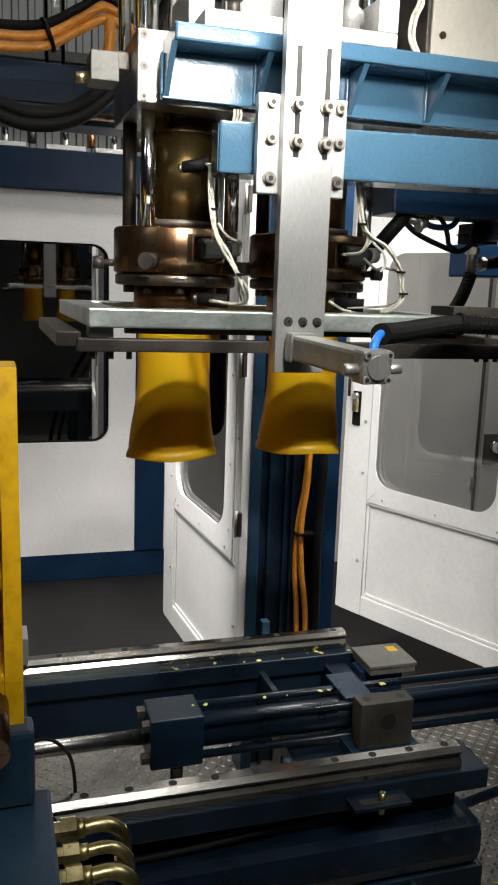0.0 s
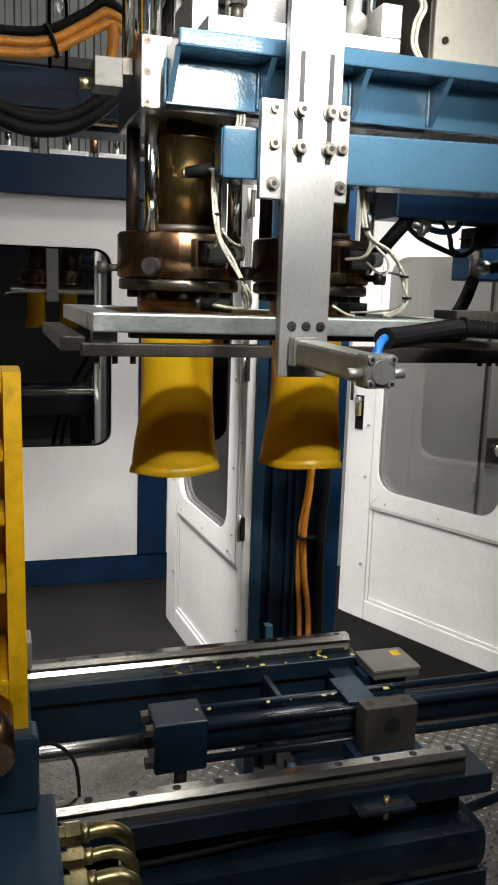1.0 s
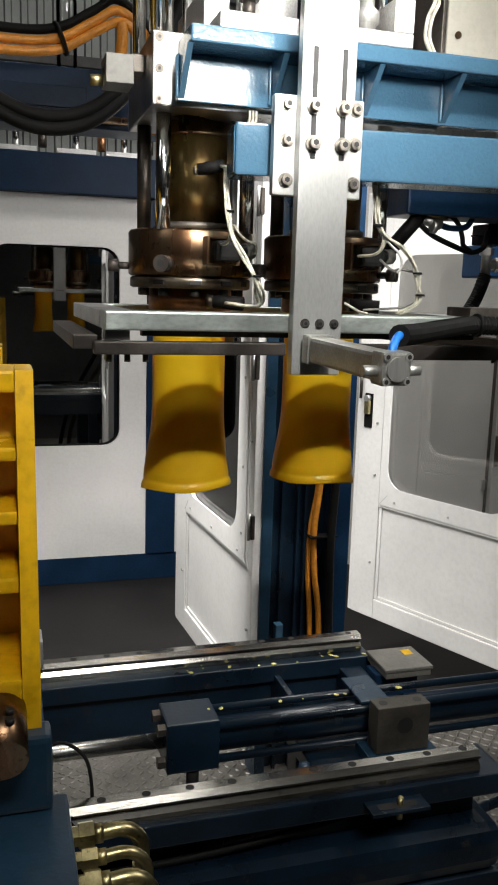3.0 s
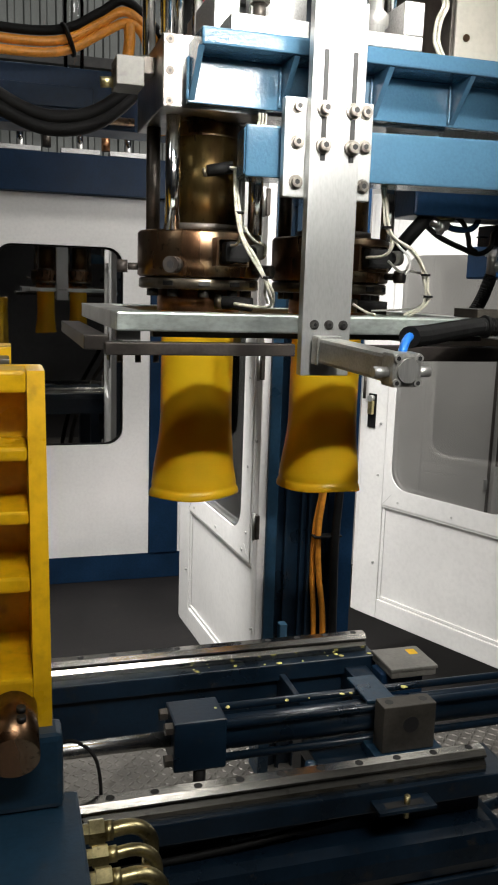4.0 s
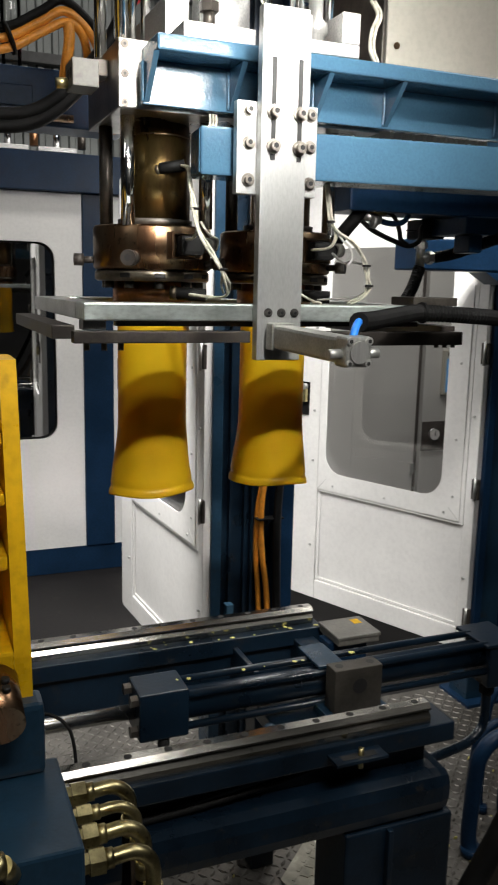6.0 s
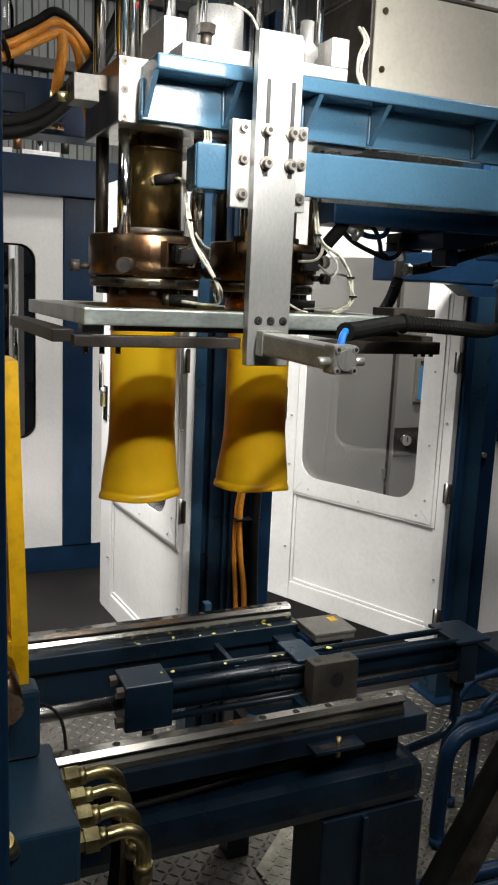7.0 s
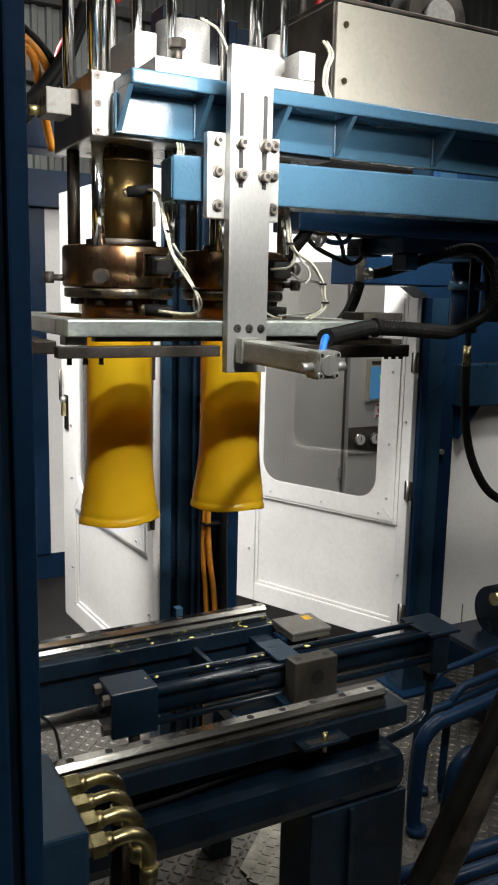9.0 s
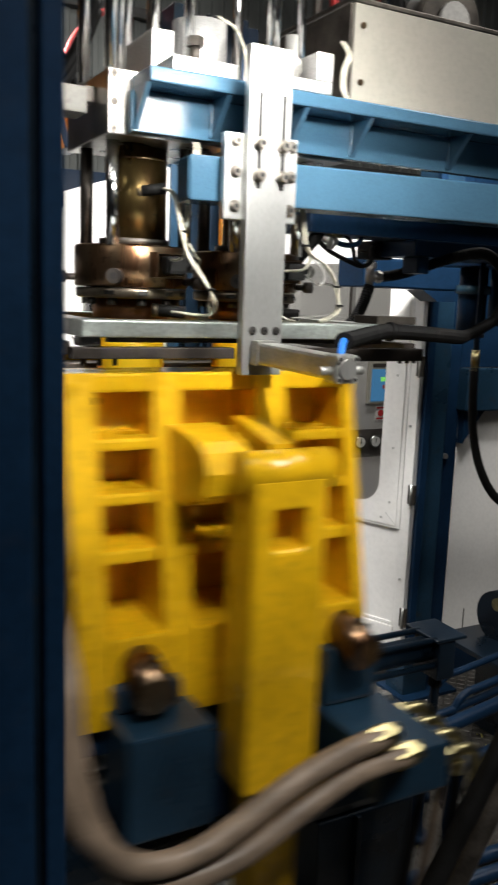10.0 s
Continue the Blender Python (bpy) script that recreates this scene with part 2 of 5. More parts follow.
def prism(bm, outline, axis, a, b):
    """An outline of pairs, drawn out along an axis from a to b."""
    def place(u, v, w):
        return {"x": (w, u, v), "y": (u, w, v), "z": (u, v, w)}[axis]
    A = [bm.verts.new(place(u, v, a)) for u, v in outline]
    Z = [bm.verts.new(place(u, v, b)) for u, v in outline]
    bm.faces.new(A)
    bm.faces.new(Z[::-1])
    for i in range(len(A)):
        j = (i + 1) % len(A)
        bm.faces.new((A[j], A[i], Z[i], Z[j]))
    bmesh.ops.recalc_face_normals(bm, faces=bm.faces[:])
    return bm


def lathe(bm, profile, centre, n=40):
    rings = [[bm.verts.new((centre[0] + r * math.cos(2 * math.pi * k / n), centre[1] + r * math.sin(2 * math.pi * k / n), z)) for k in range(n)] for r, z in profile]
    for a, b in zip(rings, rings[1:]):
        for k in range(n):
            bm.faces.new((a[k], a[(k + 1) % n], b[(k + 1) % n], b[k])).smooth = True
    bm.faces.new(rings[0])
    bm.faces.new(rings[-1])
    bmesh.ops.recalc_face_normals(bm, faces=bm.faces[:])
    return bm


def thing(name, base, label, category, group="", kind=""):
    ob = new(name)
    ob.empty_display_size = 0.05
    ob.location = base
    return tagged(ob, label, category, group, kind)


def world_place(ob):
    p = Vector(ob.location)
    while ob.parent:
        ob = ob.parent
        p += Vector(ob.location)
    return p


def part(name, bm, material, parent=None, label="", data=None):
    if data is None:
        data = bpy.data.meshes.new(name)
        if parent is not None:
            bm.transform(Matrix.Translation(-world_place(parent)))
        bm.to_mesh(data)
        bm.free()
        data.materials.append(material)
    ob = new(name, data)
    ob.parent = parent
    if label:
        ob["label"] = label
    return ob


def bolt(parent, p, r=0.011, length=0.012, axis="y", material=None, name="bolt"):
    """A socket head screw whose head stands off the face at p."""
    d = {"y": Vector((0, -1, 0)), "-x": Vector((-1, 0, 0)), "x": Vector((1, 0, 0)), "z": Vector((0, 0, 1))}[axis]
    p = Vector(p)
    bm = cyl(p - d * 0.004, p + d * length, r, 18)
    C(bm, p + d * (length + 0.0004), p + d * (length - 0.004), r * 0.82, 18)
    C(bm, p - d * 0.003, p + d * 0.002, r * 1.45, 18)
    ob = part(name, bm, material or M_BOLT, parent)
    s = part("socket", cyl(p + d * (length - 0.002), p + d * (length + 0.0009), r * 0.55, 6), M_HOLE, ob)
    return ob


# ---- the hall ----
tagged(part("floor", box(-8, 10, -4, 12, -0.2, 0, bev=0), M_FLOOR), "dark worn factory floor with grime", "floor", kind="structure")
tagged(part("ceiling", box(-8, 10, -4, 12, 6.4, 6.6, bev=0), M_HALL), "dark hall roof lining", "ceiling", kind="structure")
for nm, b in (("wall_south", (-8, 10, -4.2, -4, 0, 6.4)), ("wall_west", (-8.2, -8, -4, 12, 0, 6.4)), ("wall_east", (10, 10.2, -4, 12, 0, 6.4))):
    tagged(part(nm, box(*b, bev=0), M_HALL), "plain dark hall wall", "wall", kind="structure")
bm = bmesh.new()
prof = []
x = -8.0
while x < 10:
    prof += [(x, 9.0), (x + 0.07, 9.0), (x + 0.085, 8.965), (x + 0.135, 8.965), (x + 0.15, 9.0)]
    x += 0.15
lo = [bm.verts.new((a, b, 0)) for a, b in prof]
hi = [bm.verts.new((a, b, 6.4)) for a, b in prof]
for i in range(len(prof) - 1):
    bm.faces.new((lo[i], lo[i + 1], hi[i + 1], hi[i]))
north = tagged(part("wall_north", bm, M_WALL), "grey corrugated sheet metal hall wall", "wall", kind="structure")
for z in (3.2, 3.75, 4.5):
    tagged(part("trim", box(-8, 10, 8.86, 8.96, z, z + 0.1, bev=0.01), M_HALL), "dark horizontal wall girt", "girt", kind="structure")

# tread plate platform with raised bars
tread = tagged(part("pavement", box(-1.2, 3.4, 0.2, 2.86, 0, 0.006, bev=0), M_PLATE), "worn steel tread plate floor with grime", "tread plate", kind="structure")
part("plate_strip", box(-1.2, 0.93, 2.862, 3.06, 0, 0.006, bev=0), M_PLATE, tread)
verts, faces = [], []
k = 0
for ix in range(-11, 91):
    for iy in range(21, 102):
        cx, cy = ix * 0.030, iy * 0.030
        if (cy > 2.84 and cx > 0.91) or (cx > 1.25 and cy < 1.1) or cx < -0.2 and cy < 1.3:
            continue
        a = math.radians(45 if (ix + iy) % 2 else -45)
        ca, sa = math.cos(a), math.sin(a)
        k = len(verts)
        for u, v, z in ((-0.0165, 0, 0.006), (0, -0.0062, 0.006), (0.0165, 0, 0.006), (0, 0.0062, 0.006), (-0.009, 0, 0.0096), (0.009, 0, 0.0096)):
            verts.append((cx + u * ca - v * sa, cy + u * sa + v * ca, z))
        faces += [(k, k + 1, k + 4), (k + 1, k + 5, k + 4), (k + 1, k + 2, k + 5), (k + 2, k + 3, k + 5), (k + 3, k + 4, k + 5), (k + 3, k, k + 4)]
me = bpy.data.meshes.new("tread_bars")
me.from_pydata(verts, [], faces)
me.materials.append(M_PLATE)
ob = new("tread_bars", me)
ob.parent = tread
tagged(ob, kind="stuff")

# crumbs of plastic on the floor and on the machine bed
bm = bmesh.new()
rnd = random.Random(4)
spots = []
for i in range(130):
    spots.append((rnd.uniform(0.25, 1.0), rnd.uniform(1.0, 1.4), 0.008))
for i in range(45):
    spots.append((rnd.uniform(1.3, 2.1), rnd.uniform(1.5, 2.4), 0.008))
for i in range(40):
    spots.append((rnd.uniform(0.2, 1.6), rnd.uniform(1.6, 2.7), 0.008))
for x, y, z in spots:
    r = rnd.uniform(0.003, 0.008) * (1 if rnd.random() < 0.85 else 1.4)
    m = Matrix.LocRotScale((x, y, z + r * 0.3), Euler([rnd.uniform(0, 3) for _ in range(3)]), (r * 1.5, r, r * 0.4))
    bmesh.ops.create_icosphere(bm, subdivisions=1, radius=1, matrix=m)
tagged(part("plastic_crumbs", bm, M_FLAKE), "yellow plastic crumbs scattered on tread plate", "plastic crumbs", kind="stuff")


# ---- across the aisle: cabinets behind the open doors ----
def rounded(x0, x1, z0, z1, r, n=6):
    out = []
    for cx, cz, a0 in ((x1 - r, z1 - r, 0), (x0 + r, z1 - r, 90), (x0 + r, z0 + r, 180), (x1 - r, z0 + r, 270)):
        for i in range(n + 1):
            a = math.radians(a0 + 90 * i / n)
            out.append((cx + r * math.cos(a), cz + r * math.sin(a)))
    return out


def panel_with_window(bm, x0, x1, z0, z1, win, y0, y1, r=0.09):
    """A sheet in the x, z plane from y0 to y1 with a rounded opening."""
    inner = rounded(*win, r)
    n = len(inner) // 4
    corners = [(x1, z1), (x0, z1), (x0, z0), (x1, z0)]
    for y, flip in ((y0, 0), (y1, 1)):
        iv = [bm.verts.new((u, y, v)) for u, v in inner]
        ov = [bm.verts.new((u, y, v)) for u, v in corners]
        for c in range(4):
            seg = iv[c * n:(c + 1) * n]
            for a, b in zip(seg, seg[1:]):
                bm.faces.new((a, b, ov[c]))
            nxt = iv[((c + 1) * n) % len(iv)]
            bm.faces.new((seg[-1], nxt, ov[(c + 1) % 4], ov[c]))
        if y == y0:
            first = (iv, ov)
    for A, Z in ((first[0], iv), (first[1], ov)):
        for i in range(len(A)):
            j = (i + 1) % len(A)
            bm.faces.new((A[i], A[j], Z[j], Z[i]))
    bmesh.ops.recalc_face_normals(bm, faces=bm.faces[:])
    return bm


cab = thing("machine_cabinet", (0.2, 4.8, 0), "white machine cabinet with dark window and blue frame", "machine cabinet")
part("base_rail", box(-1.6, 1.9, 4.80, 5.6, 0, 0.155, bev=0.004), M_NAVY, cab, "blue base rail")
pan = part("panel", panel_with_window(bmesh.new(), -0.6, 0.85, 0.155, 2.145, (0.03, 0.70, 0.80, 1.885), 4.80, 4.825), M_WHITE, cab)
part("window_pane", box(-0.02, 0.75, 4.83, 4.836, 0.75, 1.93, bev=0), M_DGLASS, cab, "dark tinted window pane")
part("window_seal", panel_with_window(bmesh.new(), 0.0, 0.73, 0.77, 1.915, (0.04, 0.69, 0.81, 1.875), 4.826, 4.829), M_BLACK, cab)
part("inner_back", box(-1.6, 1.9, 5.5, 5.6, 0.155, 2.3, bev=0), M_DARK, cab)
part("frame_post", box(0.852, 1.02, 4.79, 4.86, 0.155, 2.145, bev=0.004), M_NAVY, cab, "dark blue frame post")
part("panel", panel_with_window(bmesh.new(), 1.022, 1.62, 0.155, 2.145, (1.17, 1.56, 0.80, 1.885), 4.80, 4.825, 0.06), M_WHITE, cab)
part("window_pane", box(1.13, 1.60, 4.83, 4.836, 0.75, 1.93, bev=0), M_DGLASS, cab, "dark tinted window pane")
part("frame_post", box(1.622, 1.74, 4.79, 4.86, 0.155, 2.145, bev=0.004), M_NAVY, cab)
part("panel", box(-1.6, -0.72, 4.80, 4.82, 0.155, 2.145), M_WHITE, cab)
part("frame_post", box(-0.718, -0.602, 4.79, 4.86, 0.155, 2.145, bev=0.004), M_NAVY, cab)
part("top_rail", box(-1.6, 1.9, 4.74, 5.6, 2.147, 2.345, bev=0.005), M_NAVY, cab, "dark blue top rail")
for i, x in enumerate((0.17, 0.47, 0.72)):
    c = thing("pneumatic_clamp", (x, 4.78, 2.345), "small silver bracket clamp on blue rail", "clamp", "clamps on the cabinet")
    part("foot", box(x - 0.1, x + 0.1, 4.74, 4.82, 2.346, 2.37), M_ALU, c)
    part("stem", cyl((x, 4.78, 2.37), (x, 4.78, 2.50), 0.018, 12), M_CHROME, c)
    part("cap", box(x - 0.04, x + 0.04, 4.74, 4.82, 2.50, 2.58), M_ALU, c)
    part("knob", cyl((x + 0.13, 4.76, 2.37), (x + 0.13, 4.76, 2.44), 0.022, 12), M_COPPER if i == 1 else M_DARK, c)

ctrl = thing("control_cabinet", (3.2, 4.8, 0), "light grey control cabinet with screen and gauges", "control cabinet")
part("panel", box(1.95, 3.07, 4.80, 4.86, 0.0, 2.4, bev=0.004), M_LGREY, ctrl)
part("gap_strip", box(3.072, 3.118, 4.84, 4.86, 0.0, 2.4, bev=0), M_DKSTRIP, ctrl, "dark gap between panels")
part("panel", box(3.12, 4.8, 4.80, 4.86, 0.0, 2.4, bev=0.004), M_LGREY, ctrl)
part("gauge_strip", box(3.122, 3.48, 4.788, 4.798, 0.60, 0.80), M_DKSTRIP, ctrl, "dark strip under the gauges")
for x in (3.205, 3.335):
    g = part("gauge", cyl((x, 4.79, 0.715), (x, 4.76, 0.715), 0.045, 24), M_CHROME, ctrl, "round chrome pressure gauge")
    part("dial", cyl((x, 4.762, 0.715), (x, 4.757, 0.715), 0.036, 24), M_WHITE, g)
    part("needle", box(x - 0.003, x + 0.003, 4.754, 4.756, 0.705, 0.742, bev=0), M_BLACK, g)
scr = part("display", box(3.25, 3.51, 4.775, 4.798, 0.98, 1.28, bev=0.004), M_GREY, ctrl, "grey display housing")
part("screen", box(3.275, 3.485, 4.770, 4.774, 1.0, 1.225, bev=0), M_SCREEN, scr, "lit blue screen")
part("screen_bar", box(3.35, 3.42, 4.766, 4.769, 1.14, 1.17, bev=0), M_GREENLED, scr)
part("screen_bar", box(3.37, 3.41, 4.766, 4.769, 1.09, 1.115, bev=0), M_RED, scr)
part("name_bar", box(3.28, 3.45, 4.771, 4.774, 1.24, 1.265, bev=0), M_DKSTRIP, scr)
lab = part("warning_label", box(3.34, 3.52, 4.794, 4.798, 0.86, 0.965, bev=0), M_WHITE, ctrl, "white label with red border")
part("label_bar", box(3.35, 3.51, 4.791, 4.793, 0.945, 0.957, bev=0), M_RED, lab)
part("label_bar", box(3.35, 3.51, 4.791, 4.793, 0.868, 0.88, bev=0), M_RED, lab)
part("label_bar", cyl((3.385, 4.793, 0.913), (3.385, 4.790, 0.913), 0.024, 16), M_RED, lab)
part("label_bar", box(3.42, 3.50, 4.791, 4.793, 0.905, 0.93, bev=0), M_RED, lab)
part("door_lock", box(3.04, 3.066, 4.785, 4.798, 0.45, 0.52), M_ALU, ctrl)


# ---- open doors ----
def make_door(name, hinge, free, label):
    """A door from the hinge to the free edge, its window above a sheet panel; built flat along x, then turned."""
    w = math.hypot(free[0] - hinge[0], free[1] - hinge[1])
    d = thing(name, (0, 0, 0), label, "door", kind="structure")
    b, t, c = 0.245, 2.10, 0.763
    e = w - 0.155
    part("stile", box(0, 0.042, -0.02, 0.02, b, t, bev=0.004), M_WHITE, d)
    part("stile", box(e + 0.002, w - 0.022, -0.02, 0.02, b, t, bev=0.003), M_WHITE, d)
    part("edge_strip", box(w - 0.020, w, -0.017, 0.02, b, t, bev=0.003), M_WHITE, d)
    part("rail", box(0.044, e, -0.02, 0.02, b, 0.335, bev=0.004), M_WHITE, d)
    part("lower_panel", box(0.044, e, -0.008, 0.006, 0.337, c - 0.004, bev=0.001), M_WHITE, d)
    part("bead", box(e - 0.016, e, -0.014, -0.009, 0.337, c - 0.004, bev=0.002), M_WHITE, d)
    part("bead", box(0.044, 0.056, -0.014, -0.009, 0.337, c - 0.004, bev=0.002), M_WHITE, d)
    part("bead", box(0.058, e - 0.018, -0.014, -0.009, 0.337, 0.352, bev=0.002), M_WHITE, d)
    part("seam", box(0.044, e, -0.010, -0.006, c - 0.004, c, bev=0), M_DKSTRIP, d)
    frame_ring = part("window_frame", panel_with_window(bmesh.new(), 0.044, e, c, t, (0.138, w - 0.184, 0.843, 1.855), -0.02, -0.004, 0.10), M_WHITE, d)
    bm = panel_with_window(bmesh.new(), 0.060, e - 0.004, c + 0.012, 1.935, (0.150, w - 0.196, 0.856, 1.843), -0.0245, -0.0205, 0.092)
    part("window_bead", bm, M_WHITE, frame_ring)
    for x0, x1 in ((0.062, 0.112), (e - 0.006, e - 0.05)):
        bm = bmesh.new()
        C(bm, (x0, -0.0246, c + 0.014), (x1, -0.0246, c + 0.062), 0.0010, 6)
        part("mitre", bm, M_LGREY, frame_ring)
    pane = part("window_pane", box(0.11, e - 0.006, 0.0, 0.004, 0.81, 1.90, bev=0), M_GLASS, d, "clear acrylic pane")
    pane.visible_shadow = False
    for z in (0.39, 0.92, 1.445, 1.95):
        h = part("hinge", box(-0.022, 0.010, -0.034, -0.021, z - 0.04, z + 0.04, bev=0.002), M_DARK, d, "dark hinge")
        part("pin", cyl((-0.006, -0.036, z - 0.045), (-0.006, -0.036, z + 0.045), 0.006, 10), M_STEEL, h)
    lt = part("latch", box(w - 0.092, w - 0.048, -0.026, -0.0205, 1.105, 1.255, bev=0.002), M_BLACK, d, "black latch plate")
    part("keeper", box(w - 0.086, w - 0.060, -0.045, -0.027, 1.165, 1.225, bev=0.004), M_BRASS, lt)
    part("bolt_head", cyl((w - 0.072, -0.046, 1.235), (w - 0.072, -0.027, 1.235), 0.014, 14), M_STEEL, lt)
    part("latch_rod", cyl((w - 0.03, -0.034, 1.23), (w - 0.03, -0.034, 1.36), 0.007, 10), M_DARK, lt)
    screws = [(0.025, z) for z in (0.55, 1.20)] + [(e + 0.03, z) for z in (0.5, 0.9, 1.13, 1.5)] + [(x, 0.80) for x in (0.13, 0.42, 0.70)]
    screws += [(0.095, z) for z in (0.87, 1.10, 1.40)]
    for x, z in screws:
        part("screw", cyl((x, -0.0195, z), (x, -0.0275, z), 0.0050, 10), M_STEEL, d)
    d.location = (hinge[0], hinge[1], 0)
    d.rotation_euler = (0, 0, math.atan2(free[1] - hinge[1], free[0] - hinge[0]))
    return d


def mirror_y(d):
    for o in d.children_recursive:
        if o.type == "MESH":
            bm = bmesh.new()
            bm.from_mesh(o.data)
            bm.transform(Matrix.Diagonal((1, -1, 1, 1)))
            bmesh.ops.reverse_faces(bm, faces=bm.faces[:])
            bm.to_mesh(o.data)
            bm.free()


d1 = make_door("door_1", (1.983, 2.693), (1.602, 3.559), "white metal safety door with window, swung open")
d2 = make_door("door_2", (0.872, 2.700), (0.806, 3.635), "white metal safety door with window, swung wide open")
mirror_y(d1)
mirror_y(d2)

# door posts and the wall to the side
post = thing("cable_column", (1.03, 2.72, 0), "dark blue machine column with slotted front", "column")
part("post", box(0.880, 0.918, 2.69, 2.80, 0, 2.6, bev=0.004), M_MID, post, "blue hinge post")
# Near-black recess and ridges: the column's inner shade is in their colour
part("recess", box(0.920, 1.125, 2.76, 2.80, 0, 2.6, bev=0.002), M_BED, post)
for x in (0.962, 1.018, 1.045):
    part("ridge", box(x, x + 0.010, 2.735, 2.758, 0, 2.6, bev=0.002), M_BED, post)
part("post", box(1.127, 1.160, 2.72, 2.80, 0, 2.6, bev=0.004), M_NAVY, post)
part("back_sheet", box(1.162, 1.235, 2.785, 2.80, 0.35, 2.6, bev=0.002), M_NAVY, post)
part("clip", box(0.945, 0.972, 2.70, 2.733, 0.51, 0.565, bev=0.003), M_BLUE, post)
oh = thing("orange_hose", (1.08, 2.71, 0), "orange and black cable hoses tied to the column", "hose")
part("hose", pipe([(1.082, 2.715, 2.4), (1.090, 2.715, 1.6), (1.092, 2.715, 1.1), (1.075, 2.715, 0.90), (1.082, 2.715, 0.74), (1.104, 2.715, 0.58), (1.108, 2.715, 0.40), (1.10, 2.715, 0.006)], 0.0105), M_ORANGE, oh)
part("hose", pipe([(1.085, 2.735, 2.4), (1.093, 2.735, 1.6), (1.094, 2.735, 1.1), (1.070, 2.735, 0.90), (1.066, 2.735, 0.74), (1.078, 2.735, 0.58), (1.084, 2.735, 0.40), (1.080, 2.735, 0.006)], 0.0095), M_ORANGE, oh)
part("hose", pipe([(1.135, 2.70, 2.4), (1.138, 2.70, 1.6), (1.140, 2.70, 1.1), (1.130, 2.70, 0.85), (1.135, 2.70, 0.62), (1.140, 2.70, 0.40), (1.14, 2.70, 0.006)], 0.015), M_BLACK, oh, "black cable hose")
for z in (0.865, 1.35):
    part("tie", box(1.055, 1.155, 2.695, 2.735, z, z + 0.006, bev=0.001), M_BLACK, oh)

col = thing("frame_column", (2.1, 2.75, 0), "dark blue steel frame column beside the open door", "column")
part("column_body", box(2.005, 2.135, 2.70, 2.82, 0, 2.6, bev=0.006), M_MID, col)
part("column_flange", box(2.137, 2.249, 2.755, 2.80, 0, 2.6, bev=0.003), M_NAVY, col)
part("door_stop", box(1.996, 2.030, 2.675, 2.698, 0.2, 2.2, bev=0.003), M_NAVY, col)
part("gusset", prism(bmesh.new(), [(2.250, 1.11), (2.250, 1.248), (2.36, 1.248)], "y", 2.72, 2.756), M_NAVY, col)
part("cross_rail", box(2.234, 4.3, 2.70, 2.80, 1.25, 1.43, bev=0.006), M_MID, col)
part("upper_sheet", box(2.234, 4.3, 2.75, 2.78, 1.432, 2.6, bev=0.003), M_NAVY, col)
part("foot_plate", box(1.98, 2.27, 2.65, 2.85, 0, 0.02, bev=0.003), M_NAVY, col)
part("bolt", cyl((2.185, 2.755, 1.055), (2.185, 2.742, 1.055), 0.012, 12), M_STEEL, col)
wl = thing("side_panel", (3.2, 2.76, 0), "white sheet metal side panel below blue rail", "panel")
part("sheet", box(2.251, 4.3, 2.757, 2.78, 0.20, 1.248, bev=0.003), M_WHITE, wl)
part("seam", box(2.37, 2.373, 2.753, 2.756, 0.22, 0.34, bev=0), M_DKSTRIP, wl)
part("kick_rail", box(2.234, 4.3, 2.79, 2.82, 0, 0.30, bev=0.002), M_NAVY, wl)
lin = thing("lintel_beam", (1.75, 2.55, 1.73), "dark blue lintel beam over the door", "beam")
part("beam_body", box(1.53, 2.004, 2.50, 2.66, 1.742, 1.845, bev=0.006), M_NAVY, lin)
part("end_bracket", prism(bmesh.new(), [(1.80, 1.74), (2.004, 1.74), (2.004, 1.70), (1.87, 1.70)], "y", 2.50, 2.60), M_NAVY, lin)


# ---- machine bed: two guide rails on blue beams ----
def guide_rail(y0, x1, label):
    r = thing("guide_rail", (0.2, y0 + 0.018, 0.745), label, "guide rail", "guide rails")
    bm = bmesh.new()
    prism(bm, [(y0, 0.745), (y0 + 0.036, 0.745), (y0 + 0.036, 0.760), (y0 + 0.030, 0.766), (y0 + 0.036, 0.774), (y0 + 0.036, 0.787), (y0 + 0.033, 0.790),
               (y0 + 0.010, 0.790), (y0 + 0.001, 0.780), (y0, 0.777), (y0 + 0.007, 0.769), (y0, 0.760)], "x", -0.75, x1)
    part("rail_body", bm, M_RAIL, r)
    x = x1 - 0.03
    while x > -0.7:
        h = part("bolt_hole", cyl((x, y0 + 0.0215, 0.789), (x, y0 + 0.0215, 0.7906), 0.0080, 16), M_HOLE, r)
        x -= 0.08
    return r


guide_rail(1.498, 0.973, "polished steel guide rail bolted on blue beam")
guide_rail(2.082, 0.973, "polished steel guide rail bolted on blue beam")
bed = thing("machine_bed", (0.2, 1.8, 0), "dark blue welded machine bed with paint chips", "machine bed")
part("top_plate", box(-0.8, 1.03, 1.486, 1.60, 0.700, 0.7445, bev=0.004), M_BED, bed)
part("web", box(-0.8, 0.985, 1.53, 1.58, 0.636, 0.699, bev=0.002), M_BED, bed)
part("lower_beam", box(-0.8, 1.02, 1.46, 1.62, 0.545, 0.640, bev=0.03), M_BED, bed)
part("leg", box(0.755, 1.02, 1.46, 1.60, 0.0065, 0.544, bev=0.006), M_BED, bed)
part("leg_rib", box(0.85, 0.862, 1.445, 1.459, 0.0065, 0.544, bev=0.002), M_BED, bed)
part("leg", box(-0.75, -0.45, 1.46, 1.60, 0.0065, 0.544, bev=0.006), M_BED, bed)
